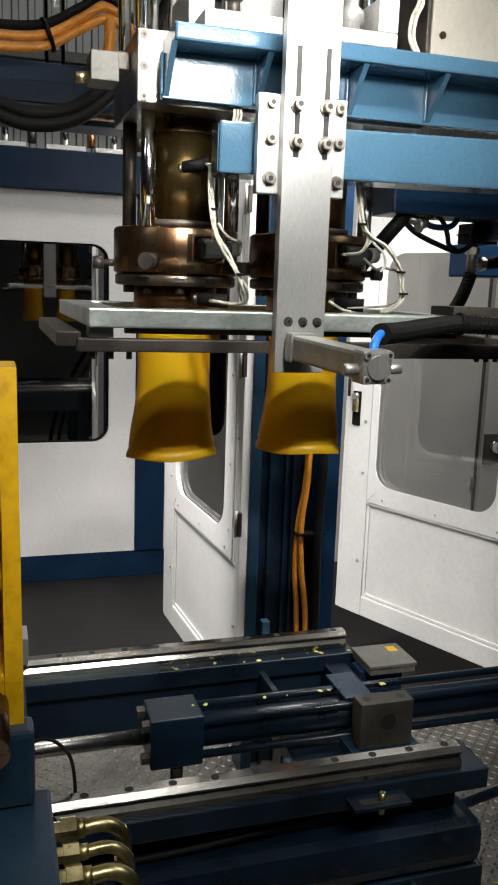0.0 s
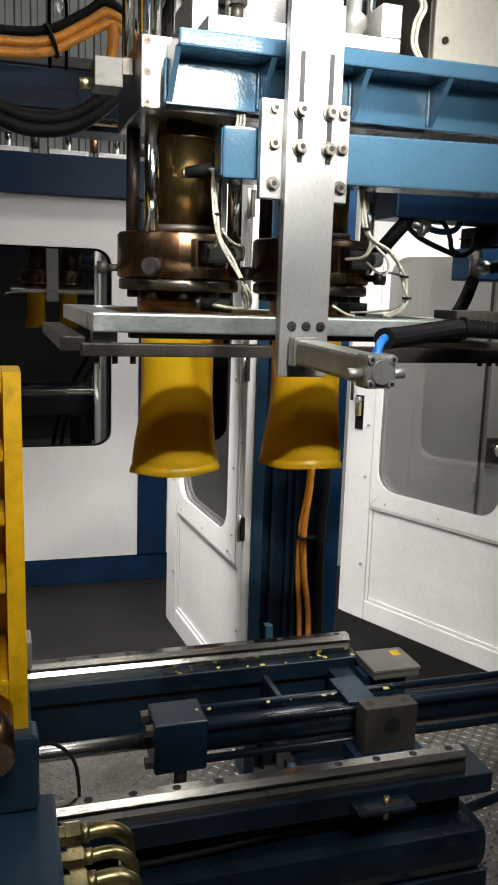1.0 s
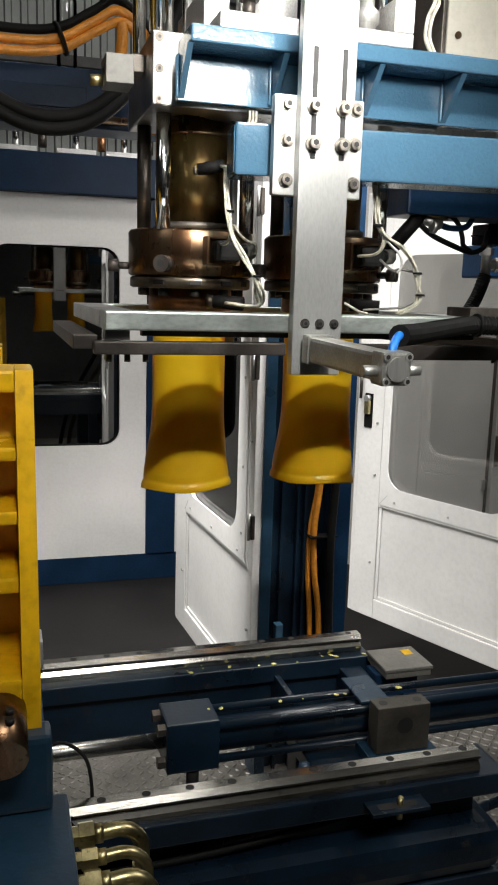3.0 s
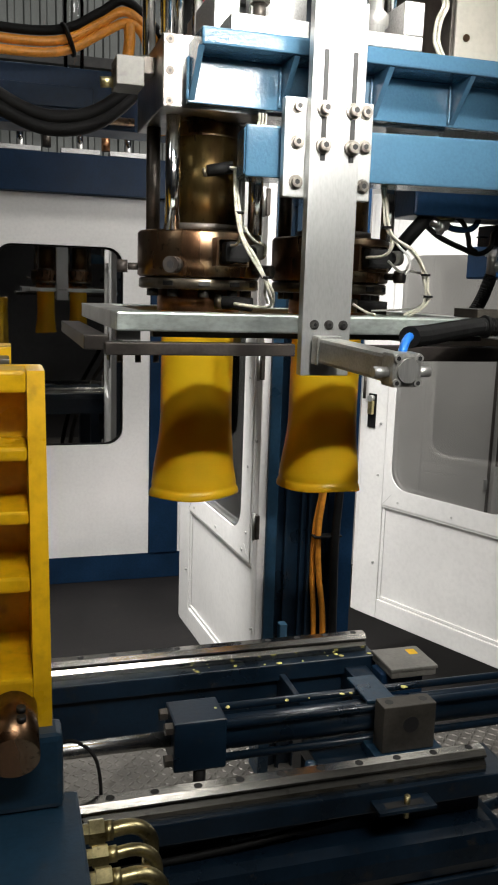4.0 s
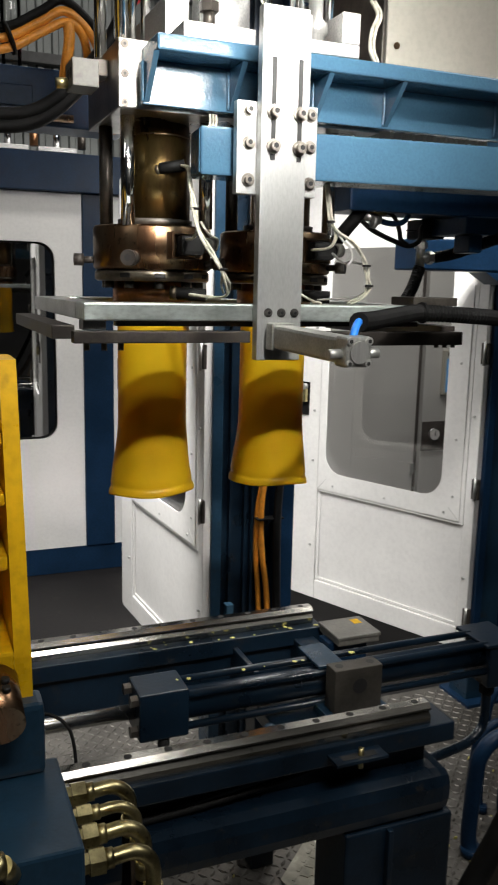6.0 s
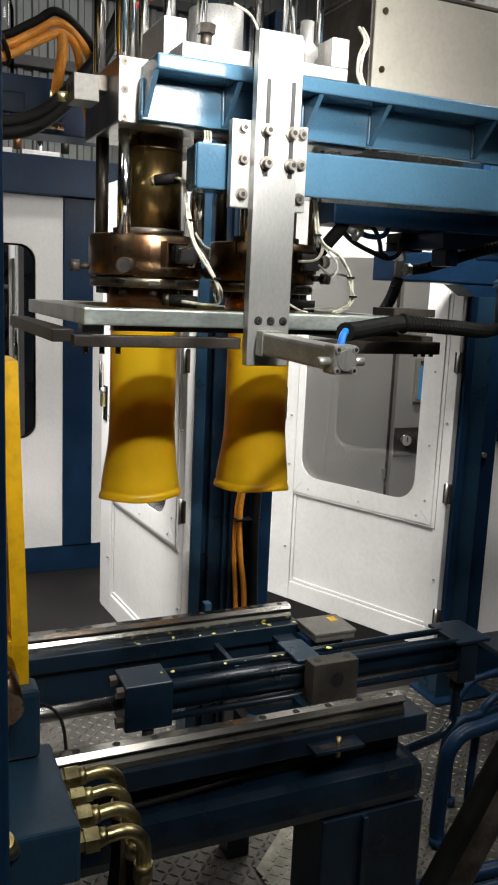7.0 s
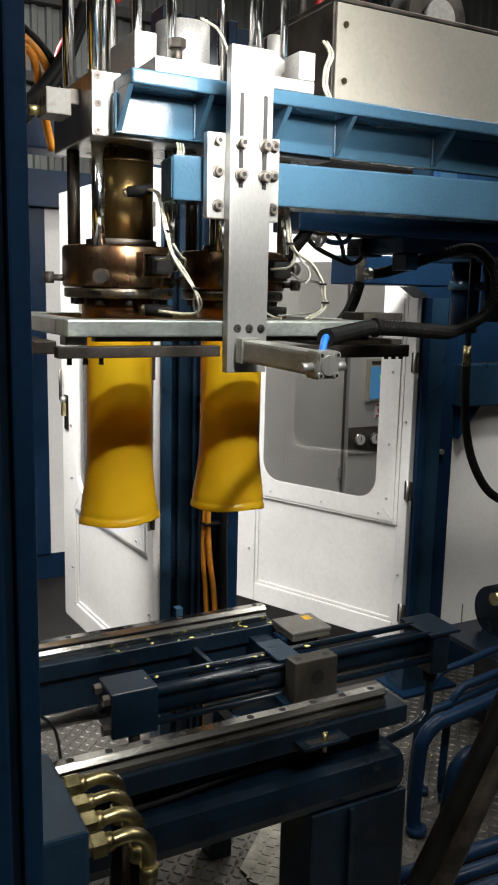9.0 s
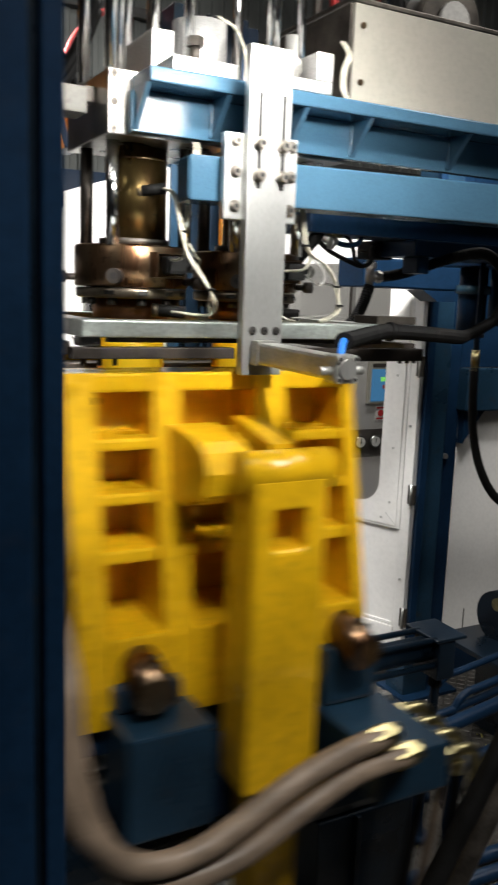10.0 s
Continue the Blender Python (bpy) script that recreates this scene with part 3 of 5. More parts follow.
part("top_plate", box(-0.8, 0.99, 2.05, 2.17, 0.700, 0.7445, bev=0.004), M_BED, bed)
part("web", box(-0.8, 0.97, 2.07, 2.15, 0.565, 0.699, bev=0.002), M_BED, bed)
for x0, x1 in ((-0.75, -0.5), (0.80, 0.87)):
    part("leg", box(x0, x1, 2.075, 2.145, 0.0065, 0.564, bev=0.004), M_BED, bed)
part("cross_member", box(0.90, 0.96, 1.90, 2.068, 0.66, 0.72, bev=0.003), M_BED, bed)
part("cross_member", box(0.70, 1.0, 1.60, 1.9, 0.63, 0.668, bev=0.004), M_BED, bed)
part("cross_member", box(0.72, 0.735, 1.90, 2.068, 0.62, 0.72, bev=0.003), M_BED, bed)
br = part("cable_bracket", box(0.715, 0.835, 1.442, 1.485, 0.722, 0.729, bev=0.001), M_BED, bed, "small blue slotted bracket")
part("slot", box(0.735, 0.815, 1.452, 1.470, 0.7292, 0.7296, bev=0), M_HOLE, br)
part("screw", cyl((0.78, 1.461, 0.70), (0.78, 1.461, 0.745), 0.006, 10), M_BRASS, br)
part("trailing_cable", pipe([(-0.3, 1.51, 0.66), (0.1, 1.515, 0.645), (0.4, 1.515, 0.65), (0.6, 1.515, 0.67), (0.72, 1.515, 0.69)], 0.007), M_BLACK, bed)
rnd = random.Random(9)
bm = bmesh.new()
for i in range(30):
    x = rnd.uniform(0.45, 1.0)
    y, z = rnd.choice(((rnd.uniform(2.056, 2.078), 0.745), (rnd.uniform(1.62, 1.88), 0.669), (1.80, 0.782)))
    r = rnd.uniform(0.002, 0.006)
    bmesh.ops.create_icosphere(bm, subdivisions=1, radius=1, matrix=Matrix.LocRotScale((x, y, z + r * 0.3), Euler((0, 0, rnd.uniform(0, 3))), (r * 1.5, r, r * 0.4)))
tagged(part("plastic_crumbs", bm, M_FLAKE), "pale yellow plastic crumbs on the machine bed", "plastic crumbs", kind="stuff")

hc = thing("hydraulic_cylinder", (0.9, 1.8, 0.73), "dark blue hydraulic cylinder with tie rods and chrome piston", "hydraulic cylinder")
part("piston_rod", cyl((-0.2, 1.80, 0.725), (0.386, 1.80, 0.725), 0.017, 28), M_ROD, hc, "bright chrome piston rod")
hd = part("head_cap", box(0.385, 0.50, 1.748, 1.852, 0.672, 0.785, bev=0.005), M_BED, hc)
for y, z in ((1.768, 0.692), (1.768, 0.766), (1.832, 0.766)):
    part("nut", cyl((0.368, y, z), (0.386, y, z), 0.014, 6), M_DARK, hd)
part("port_fitting", cyl((0.445, 1.765, 0.668), (0.445, 1.765, 0.61), 0.014, 12), M_BLACK, hd)
part("port_fitting", cyl((0.445, 1.765, 0.61), (0.445, 1.765, 0.585), 0.010, 12), M_BLACK, hd)
part("barrel", cyl((0.50, 1.80, 0.725), (1.325, 1.80, 0.725), 0.036, 32), M_BED, hc)
for y in (1.762, 1.838):
    for z in (0.688, 0.764):
        part("tie_rod", cyl((0.50, y, z), (1.325, y, z), 0.009, 12), M_BED, hc)
ec = part("end_cap", box(1.325, 1.385, 1.745, 1.855, 0.645, 0.76, bev=0.005), M_BED, hc)
part("top_lug", box(1.31, 1.42, 1.74, 1.88, 0.7605, 0.77, bev=0.003), M_BED, ec)
part("pipe_union", cyl((1.350, 1.78, 0.655), (1.350, 1.78, 0.615), 0.02, 6), M_BLACK, ec)
part("feed_pipe", pipe([(1.350, 1.78, 0.63), (1.350, 1.78, 0.54), (1.33, 1.775, 0.505), (1.28, 1.76, 0.49), (1.16, 1.72, 0.50), (1.0, 1.66, 0.52)], 0.013), M_BED, hc)
part("trunnion_plate", box(0.83, 0.90, 1.76, 1.88, 0.774, 0.781, bev=0.002), M_MID, hc)
gb = thing("bearing_block", (0.9, 1.72, 0.668), "grey steel clamp block with a bore", "clamp block")
bm = box(0.838, 0.965, 1.690, 1.738, 0.690, 0.798, bev=0.003)
part("block_body", bm, M_CAST, gb)
part("bore", cyl((0.905, 1.6895, 0.752), (0.905, 1.70, 0.752), 0.019, 20), M_HOLE, gb)
for x in (0.86, 0.943):
    part("bolt_hole", cyl((x, 1.714, 0.797), (x, 1.714, 0.7986), 0.010, 14), M_HOLE, gb)
part("block_foot", box(0.82, 0.985, 1.66, 1.76, 0.6685, 0.689, bev=0.002), M_MID, gb)
jb = thing("junction_box", (1.04, 2.0, 0.70), "pale grey junction box with yellow sticker", "junction box")
part("box_body", box(0.975, 1.10, 1.93, 2.045, 0.735, 0.752, bev=0.004), M_CAST2, jb)
part("lid", box(0.972, 1.103, 1.927, 2.048, 0.7525, 0.762, bev=0.003), M_CAST2, jb)
part("sticker", box(1.06, 1.085, 2.0, 2.03, 0.7622, 0.7626, bev=0), M_YEL, jb)
part("support_arm", box(0.962, 1.08, 1.96, 2.02, 0.67, 0.7345, bev=0.003), M_NAVY, jb)
kn = thing("levelling_foot", (0.66, 1.66, 0.66), "small blue domed levelling foot", "machine foot")
part("dome", lathe(bmesh.new(), [(0.035, 0.64), (0.033, 0.67), (0.022, 0.69), (0.013, 0.695), (0.012, 0.712), (0.004, 0.716)], (0.66, 1.66), 24), M_MID, kn)
part("foot_plate", box(0.60, 0.72, 1.605, 1.72, 0.622, 0.639, bev=0.003), M_NAVY, kn)


# ---- extrusion heads ----
def extrusion_head(cx, cy=1.845):
    h = thing("extrusion_head", (cx, cy, 1.68), "steel extrusion head with heat-tinted die ring", "extrusion head", "extrusion heads")
    blk = part("head_block", box(cx - 0.106, cx + 0.165, cy - 0.153, cy + 0.13, 1.996, 2.117, bev=0.003), M_BLOCK, h, "ground steel head block")
    for z in (2.006, 2.056, 2.107):
        bolt(blk, (cx - 0.094, cy - 0.153, z), 0.0055, 0.0012, material=M_DARK)
    part("upper_barrel", cyl((cx + 0.01, cy, 1.80), (cx + 0.01, cy, 1.9955), 0.066, 40), M_BARREL, h, "brass-coloured heated barrel")
    hk = part("heater_clip", cyl((cx - 0.002, cy - 0.062, 1.905), (cx + 0.046, cy - 0.076, 1.914), 0.0115, 14), M_BLACK, h, "dark heater plug on the barrel")
    part("plug_end", cyl((cx - 0.008, cy - 0.058, 1.9018), (cx - 0.003, cy - 0.060, 1.9032), 0.010, 14), M_FLANGE, hk)
    part("heater_band", cyl((cx + 0.01, cy, 1.97), (cx + 0.01, cy, 1.974), 0.0675, 40), M_BRONZE, h)
    part("barrel_band", cyl((cx + 0.006, cy, 1.794), (cx + 0.006, cy, 1.808), 0.0775, 40), M_DARK, h)
    for dx, dy, m in ((-0.073, -0.085, M_CHROME), (-0.086, 0.05, M_DARK), (0.092, -0.075, M_CHROME), (0.092, 0.08, M_DARK)):
        part("guide_rod", cyl((cx + dx, cy + dy, 1.79), (cx + dx, cy + dy, 1.9955), 0.0140, 20), m, h)
    bm = lathe(bmesh.new(), [(0.118, 1.705), (0.123, 1.709), (0.123, 1.788), (0.119, 1.793)], (cx, cy), 48)
    ring = part("die_ring", bm, M_BRONZE, h, "heat-tinted round die ring")
    for a, z, r0, r1 in ((236, 1.727, 0.0155, 0.0155), (317, 1.720, 0.007, 0.0125), (172, 1.724, 0.007, 0.0125)):
        ca, sa = math.cos(math.radians(a)), math.sin(math.radians(a))
        c0 = Vector((cx + ca * 0.118, cy + sa * 0.118, z))
        out = Vector((ca, sa, 0))
        bm = cyl(c0, c0 + out * 0.024, r0, 16)
        C(bm, c0 + out * 0.0245, c0 + out * (0.030 if a == 236 else 0.045), r1, 16)
        sw = part("adjusting_screw", bm, M_SOOT, ring)
        tip = c0 + out * (0.030 if a == 236 else 0.045)
        part("socket", cyl(tip - out * 0.002, tip + out * 0.0006, r1 * 0.5, 6), M_HOLE, sw)
    lo = part("die_flange", lathe(bmesh.new(), [(0.114, 1.682), (0.120, 1.685), (0.120, 1.701), (0.116, 1.704)], (cx, cy), 48), M_FLANGE, h, "stained steel die flange")
    for k in range(10):
        a = 2 * math.pi * (k + 0.3) / 10
        part("flange_bolt", cyl((cx + 0.098 * math.cos(a), cy + 0.098 * math.sin(a), 1.668), (cx + 0.098 * math.cos(a), cy + 0.098 * math.sin(a), 1.683), 0.010, 10), M_BOLT, lo)
    for ang in (228, 262, 292, 318):
        bm = box(-0.011, 0.011, -0.1212, -0.110, 1.689, 1.698, bev=0.001)
        bm.transform(Matrix.Translation((cx, cy, 0)) @ Matrix.Rotation(math.radians(ang - 270), 4, "Z"))
        part("notch", bm, M_HOLE, lo)
    part("die_bush", cyl((cx, cy, 1.640), (cx, cy, 1.683), 0.083, 40), M_COPPER, h, "copper-tinted die bush")
    hb = part("heater_terminal", box(cx + 0.004, cx + 0.052, cy - 0.192, cy - 0.158, 1.733, 1.770, bev=0.008), M_BLACK, h, "black heater plug")
    part("terminal_frame", panel_with_window(bmesh.new(), cx - 0.004, cx + 0.058, 1.727, 1.778, (cx, cx + 0.054, 1.731, 1.774), cy - 0.160, cy - 0.122, 0.003), M_BRONZE, hb)
    part("plug", cyl((cx + 0.045, cy - 0.165, 1.752), (cx + 0.085, cy - 0.150, 1.755), 0.012, 14), M_BLACK, hb)
    part("plug_cap", cyl((cx + 0.066, cy - 0.158, 1.7535), (cx + 0.084, cy - 0.151, 1.755), 0.0145, 14), M_CAST2, hb)
    tc = part("thermocouple", cyl((cx + 0.02, cy - 0.10, 1.660), (cx + 0.075, cy - 0.13, 1.657), 0.013, 14), M_BLACK, h, "black sensor plug")
    part("collar", cyl((cx + 0.012, cy - 0.096, 1.660), (cx + 0.024, cy - 0.102, 1.660), 0.0145, 14), M_FLANGE, tc)
    return h


h1 = extrusion_head(0.440)
h2 = copy_thing(h1, pose(0.722, 1.845, 1.68))


def strand(thing_of, line, r=0.003, material=None, offsets=((0, 0, 0),)):
    for dx, dy, dz in offsets:
        part("wire", pipe([(x + dx * (0.6 + 0.4 * math.sin(3 * k)), y + dy, z + dz) for k, (x, y, z) in enumerate(line)], r, 7), material or M_CREAM, thing_of)


w1 = thing("wire_loom", (0.46, 1.6, 1.66), "braided white heater wires tied with black bands", "wire loom", "heater wires")
strand(w1, [(0.478, 1.765, 1.912), (0.464, 1.68, 1.895), (0.449, 1.62, 1.862), (0.441, 1.575, 1.813), (0.445, 1.555, 1.773), (0.457, 1.535, 1.740), (0.472, 1.51, 1.707),
            (0.486, 1.52, 1.680), (0.503, 1.56, 1.660), (0.499, 1.62, 1.654), (0.473, 1.69, 1.658)], 0.0028, offsets=((0, 0, 0), (0.0085, 0.003, 0.001)))
strand(w1, [(0.448, 1.57, 1.80), (0.446, 1.565, 1.775), (0.450, 1.60, 1.762), (0.455, 1.665, 1.762)], 0.0026)
strand(w1, [(0.451, 1.56, 1.790), (0.462, 1.56, 1.774), (0.486, 1.60, 1.767), (0.520, 1.66, 1.765), (0.526, 1.68, 1.748)], 0.0024)
strand(w1, [(0.478, 1.515, 1.70), (0.482, 1.53, 1.68), (0.497, 1.56, 1.664)], 0.0024)
for x, y, z in ((0.4465, 1.578, 1.813), (0.478, 1.512, 1.706)):
    part("tie", cyl((x, y, z - 0.002), (x, y, z + 0.002), 0.0085, 12), M_BLACK, w1)
w2 = thing("wire_loom", (0.80, 1.58, 1.66), "loose braided white wires hanging in an arc", "wire loom", "heater wires")
strand(w2, [(0.710, 1.60, 1.90), (0.711, 1.575, 1.876), (0.717, 1.575, 1.839), (0.725, 1.575, 1.803), (0.739, 1.575, 1.784), (0.773, 1.575, 1.766), (0.796, 1.575, 1.739),
            (0.808, 1.575, 1.715), (0.810, 1.575, 1.694), (0.815, 1.575, 1.682), (0.806, 1.58, 1.663), (0.786, 1.60, 1.646)], 0.0027, offsets=((0, 0, 0), (-0.007, 0.004, 0.002)))
strand(w2, [(0.716, 1.58, 1.86), (0.724, 1.58, 1.80), (0.733, 1.58, 1.790), (0.736, 1.585, 1.772), (0.731, 1.60, 1.755), (0.718, 1.65, 1.752)], 0.0027, offsets=((0, 0, 0), (0.006, 0.003, 0)))
strand(w2, [(0.728, 1.58, 1.798), (0.748, 1.58, 1.772), (0.768, 1.58, 1.755), (0.776, 1.585, 1.735), (0.770, 1.59, 1.722)], 0.0024, M_LGREY)
strand(w2, [(0.739, 1.60, 1.745), (0.764, 1.60, 1.727), (0.783, 1.60, 1.729), (0.812, 1.58, 1.722)], 0.0024, M_CAST2)
strand(w2, [(0.720, 1.62, 1.653), (0.786, 1.60, 1.659), (0.806, 1.59, 1.667), (0.815, 1.577, 1.682)], 0.0022, M_CAST2)
strand(w2, [(0.700, 1.66, 1.664), (0.716, 1.63, 1.650), (0.724, 1.61, 1.647)], 0.0026)
for x, y, z in ((0.722, 1.578, 1.803), (0.805, 1.577, 1.722), (0.813, 1.577, 1.683)):
    part("tie", cyl((x, y, z - 0.002), (x, y, z + 0.002), 0.0085, 12), M_BLACK, w2)
for o in (0, 0.006, 0.012):
    part("wire", pipe([(0.505 + o, 1.672, 1.995), (0.500 + o, 1.655, 1.978), (0.488 + o, 1.635, 1.958)], 0.0026, 6), M_CREAM, w2)

# bright blocks, rods and fittings above the heads
tp = thing("valve_gear", (0.6, 1.75, 2.14), "bright aluminium actuator blocks above the heads", "actuator")
part("side_block", box(0.425, 0.472, 1.70, 1.93, 2.118, 2.205, bev=0.003), M_ALU, tp)
part("front_block", box(0.430, 0.567, 1.60, 1.698, 2.106, 2.135, bev=0.003), M_ALU, tp)
part("rear_block", box(0.473, 0.567, 1.70, 1.90, 2.118, 2.135, bev=0.002), M_ALU, tp)
part("angle_base", box(0.632, 0.776, 1.59, 1.698, 2.106, 2.130, bev=0.003), M_ALU, tp)
part("angle_wall", box(0.738, 0.776, 1.59, 1.698, 2.1305, 2.186, bev=0.003), M_ALU, tp)
part("canister", cyl((0.57, 1.80, 2.118), (0.57, 1.80, 2.258), 0.058, 32), M_ALU, tp, "bright round canister")
part("canister", cyl((0.82, 1.85, 2.118), (0.82, 1.85, 2.235), 0.046, 32), M_STEEL, tp)
sc = part("hex_screw", cyl((0.488, 1.635, 2.136), (0.488, 1.635, 2.163), 0.011, 14), M_DARK, tp)
part("hex_head", cyl((0.488, 1.635, 2.163), (0.488, 1.635, 2.180), 0.018, 6), M_DARK, sc)
sc = part("hex_screw", cyl((0.663, 1.66, 2.131), (0.663, 1.66, 2.178), 0.011, 14), M_DARK, tp)
part("hex_head", cyl((0.663, 1.66, 2.178), (0.663, 1.66, 2.196), 0.018, 6), M_DARK, sc)
part("fitting", lathe(bmesh.new(), [(0.018, 2.131), (0.018, 2.150), (0.024, 2.152), (0.024, 2.17), (0.014, 2.18), (0.014, 2.22)], (0.705, 1.64), 16), M_STEEL, tp)
part("wire", pipe([(0.585, 1.742, 2.262), (0.620, 1.728, 2.24), (0.638, 1.715, 2.19), (0.634, 1.705, 2.131)], 0.003, 7), M_CREAM, tp)
for o in (0, 0.008):
    part("wire", pipe([(0.815 + o, 1.60, 2.105), (0.800 + o, 1.595, 2.13), (0.806 + o, 1.60, 2.165), (0.822 + o, 1.61, 2.195), (0.818 + o, 1.63, 2.225)], 0.0035, 7), M_CREAM, tp)
for x, y, r in ((0.337, 1.86, 0.0125), (0.342, 1.705, 0.0125), (0.430, 1.86, 0.0105), (0.508, 1.915, 0.0125), (0.498, 1.69, 0.0105), (0.692, 1.696, 0.0145), (0.776, 1.725, 0.0095), (0.718, 1.915, 0.0115), (0.369, 1.73, 0.008), (0.450, 1.755, 0.0095)):
    part("guide_rod", cyl((x, y, 2.1175), (x, y, 2.75), r, 20), M_CHROME, tp, "tall polished guide rod")
part("yoke", box(0.33, 0.90, 1.72, 2.05, 2.75, 2.80, bev=0.004), M_STEEL, tp)
sb = thing("terminal_block", (0.27, 1.8, 2.09), "small square steel block with two bores", "steel block")
part("block_body", box(0.262, 0.312, 1.755, 1.83, 2.040, 2.090, bev=0.002), M_CAST2, sb)
for y in (1.765, 1.79):
    part("bore", cyl((0.2615, y + 0.01, 2.066), (0.265, y + 0.01, 2.066), 0.010, 14), M_HOLE, sb)
part("mount", box(0.3125, 0.3335, 1.77, 1.815, 2.065, 2.095, bev=0.002), M_DARK, sb)
part("fitting", cyl((0.262, 1.81, 2.054), (0.240, 1.81, 2.052), 0.010, 10), M_BRASS, sb)

# ---- blue upper beam with gussets ----
ub = thing("support_beam", (1.0, 1.62, 1.99), "glossy blue welded support beam with triangular gussets", "beam")
part("web", box(0.372, 2.4, 1.662, 1.688, 2.000, 2.0765, bev=0.002), M_BLUE, ub)
part("top_flange", box(0.378, 2.4, 1.585, 1.690, 2.077, 2.105, bev=0.004), M_BLUE, ub)
for x in (0.374, 0.540, 0.716, 0.877, 1.152, 1.428, 1.70):
    g = part("gusset", prism(bmesh.new(), [(1.592, 2.0765), (1.661, 2.0765), (1.661, 2.004)], "x", x, x + 0.010), M_BLUE, ub)
    part("weld_bead", pipe([(x - 0.003, 1.659, 2.004), (x - 0.003, 1.658, 2.04), (x - 0.003, 1.659, 2.072)], 0.003, 6), M_BLUE, g)
# lower box beam, hung a little askew
K = pose(0.565, 1.54, 1.912, 0, 0, -6.5)
tb = thing("cross_tube", (0.565, 1.54, 1.87), "blue square tube carrying the cutter bracket", "beam")


def skew(bm):
    bm.transform(K)
    return bm


part("tube_body", skew(box(-0.117, 1.9, 0.004, 0.085, -0.041, 0.042, bev=0.004)), M_BLUE, tb)
part("end_plate", skew(box(-0.1195, -0.1175, 0.008, 0.081, -0.037, 0.038, bev=0.001)), M_BLUE, tb)
part("hanger", skew(box(0.0, 0.06, 0.03, 0.08, 0.0425, 0.10, bev=0.003)), M_NAVY, tb)
# cutter bracket and post
cb = thing("cutter_bracket", (0.6, 1.53, 1.54), "brushed steel post bolted to a slotted bracket plate", "bracket")
part("clamp_plate", box(0.503, 0.545, 1.520, 1.539, 1.838, 1.995, bev=0.002), M_POST, cb)
part("clamp_plate", box(0.628, 0.657, 1.518, 1.536, 1.838, 1.995, bev=0.002), M_POST, cb)
part("clamp_plate", box(0.546, 0.627, 1.527, 1.537, 1.838, 1.995, bev=0.001), M_STEEL, cb)
part("post_bar", box(0.539, 0.626, 1.496, 1.5185, 1.545, 2.148, bev=0.002), M_POST, cb, "tall brushed steel bar")
part("back_bar", box(0.60, 0.641, 1.52, 1.5265, 1.996, 2.148, bev=0.001), M_STEEL, cb)
for x in (0.561, 0.611):
    part("slot", box(x - 0.0042, x + 0.0042, 1.4945, 1.4955, 1.895, 2.065, bev=0), M_HOLE, cb)
for x, y in ((0.525, 1.520), (0.643, 1.518)):
    for z in (1.862, 1.925, 1.98):
        bolt(cb, (x, y, z), 0.0082, 0.009, material=M_CAP)
for x in (0.561, 0.611):
    for z in (1.918, 1.975):
        bolt(cb, (x, 1.494, z), 0.0088, 0.014, material=M_CAP)
for x in (0.560, 0.586, 0.612):
    bolt(cb, (x, 1.496, 1.631), 0.0056, 0.005)

# cutter frame below the heads
cf = thing("hot_cutter", (0.6, 1.7, 1.61), "flat zinc-plated cutter frame around the heads", "cutter")
part("front_bar", box(0.232, 0.985, 1.520, 1.60, 1.614, 1.645, bev=0.003), M_ZINC, cf)
part("side_bar", box(0.232, 0.292, 1.602, 2.12, 1.614, 1.644, bev=0.002), M_STEELX, cf)
part("side_bar", box(0.925, 0.985, 1.602, 2.12, 1.614, 1.644, bev=0.002), M_STEELX, cf)
part("end_block", box(0.94, 1.05, 1.61, 1.70, 1.6445, 1.662, bev=0.002), M_DARK, cf)
kb = part("knife_bar", box(0.215, 0.538, 1.523, 1.553, 1.575, 1.596, bev=0.002), M_SOOT, cf, "dark knife carrier bar")
part("knife_bar", box(0.628, 1.015, 1.535, 1.57, 1.567, 1.594, bev=0.002), M_SOOT, cf)
part("side_carrier", box(0.185, 0.225, 1.57, 2.10, 1.58, 1.604, bev=0.002), M_SOOT, cf)
part("side_carrier", box(0.985, 1.02, 1.57, 2.10, 1.572, 1.604, bev=0.002), M_SOOT, cf)
part("slide_block", box(0.235, 0.275, 1.545, 1.585, 1.597, 1.6135, bev=0.001), M_STEELX, cf)
part("rear_bar", box(0.294, 0.923, 2.06, 2.12, 1.614, 1.644, bev=0.003), M_ZINC, cf)
rp2 = part("rear_post", box(0.515, 0.612, 2.1225, 2.145, 1.545, 2.10, bev=0.002), M_POST, cf, "brushed steel post at the back")
for x in (0.538, 0.563, 0.588):
    part("bolt", cyl((x, 2.144, 1.631), (x, 2.151, 1.631), 0.006, 14), M_BOLT, rp2)
part("slide_block", box(0.30, 0.93, 1.575, 1.60, 1.602, 1.6135, bev=0.001), M_DARK, cf)
for x in (0.24, 0.27, 0.30, 0.955, 0.975, 0.995):
    part("screw_end", cyl((x, 1.54, 1.562), (x, 1.54, 1.576), 0.005, 8), M_DARK, cf)

pc = thing("pneumatic_cylinder", (0.59, 1.36, 1.58), "silver square pneumatic cylinder with tie rods", "pneumatic cylinder")
A, E = Vector((0.577, 1.490, 1.590)), Vector((0.604, 1.235, 1.580))
dv = (E - A).normalized()
Q = Matrix.Translation(A) @ dv.to_track_quat("Y", "Z").to_matrix().to_4x4()
L = (E - A).length


def on_axis(bm):
    bm.transform(Q)
    return bm


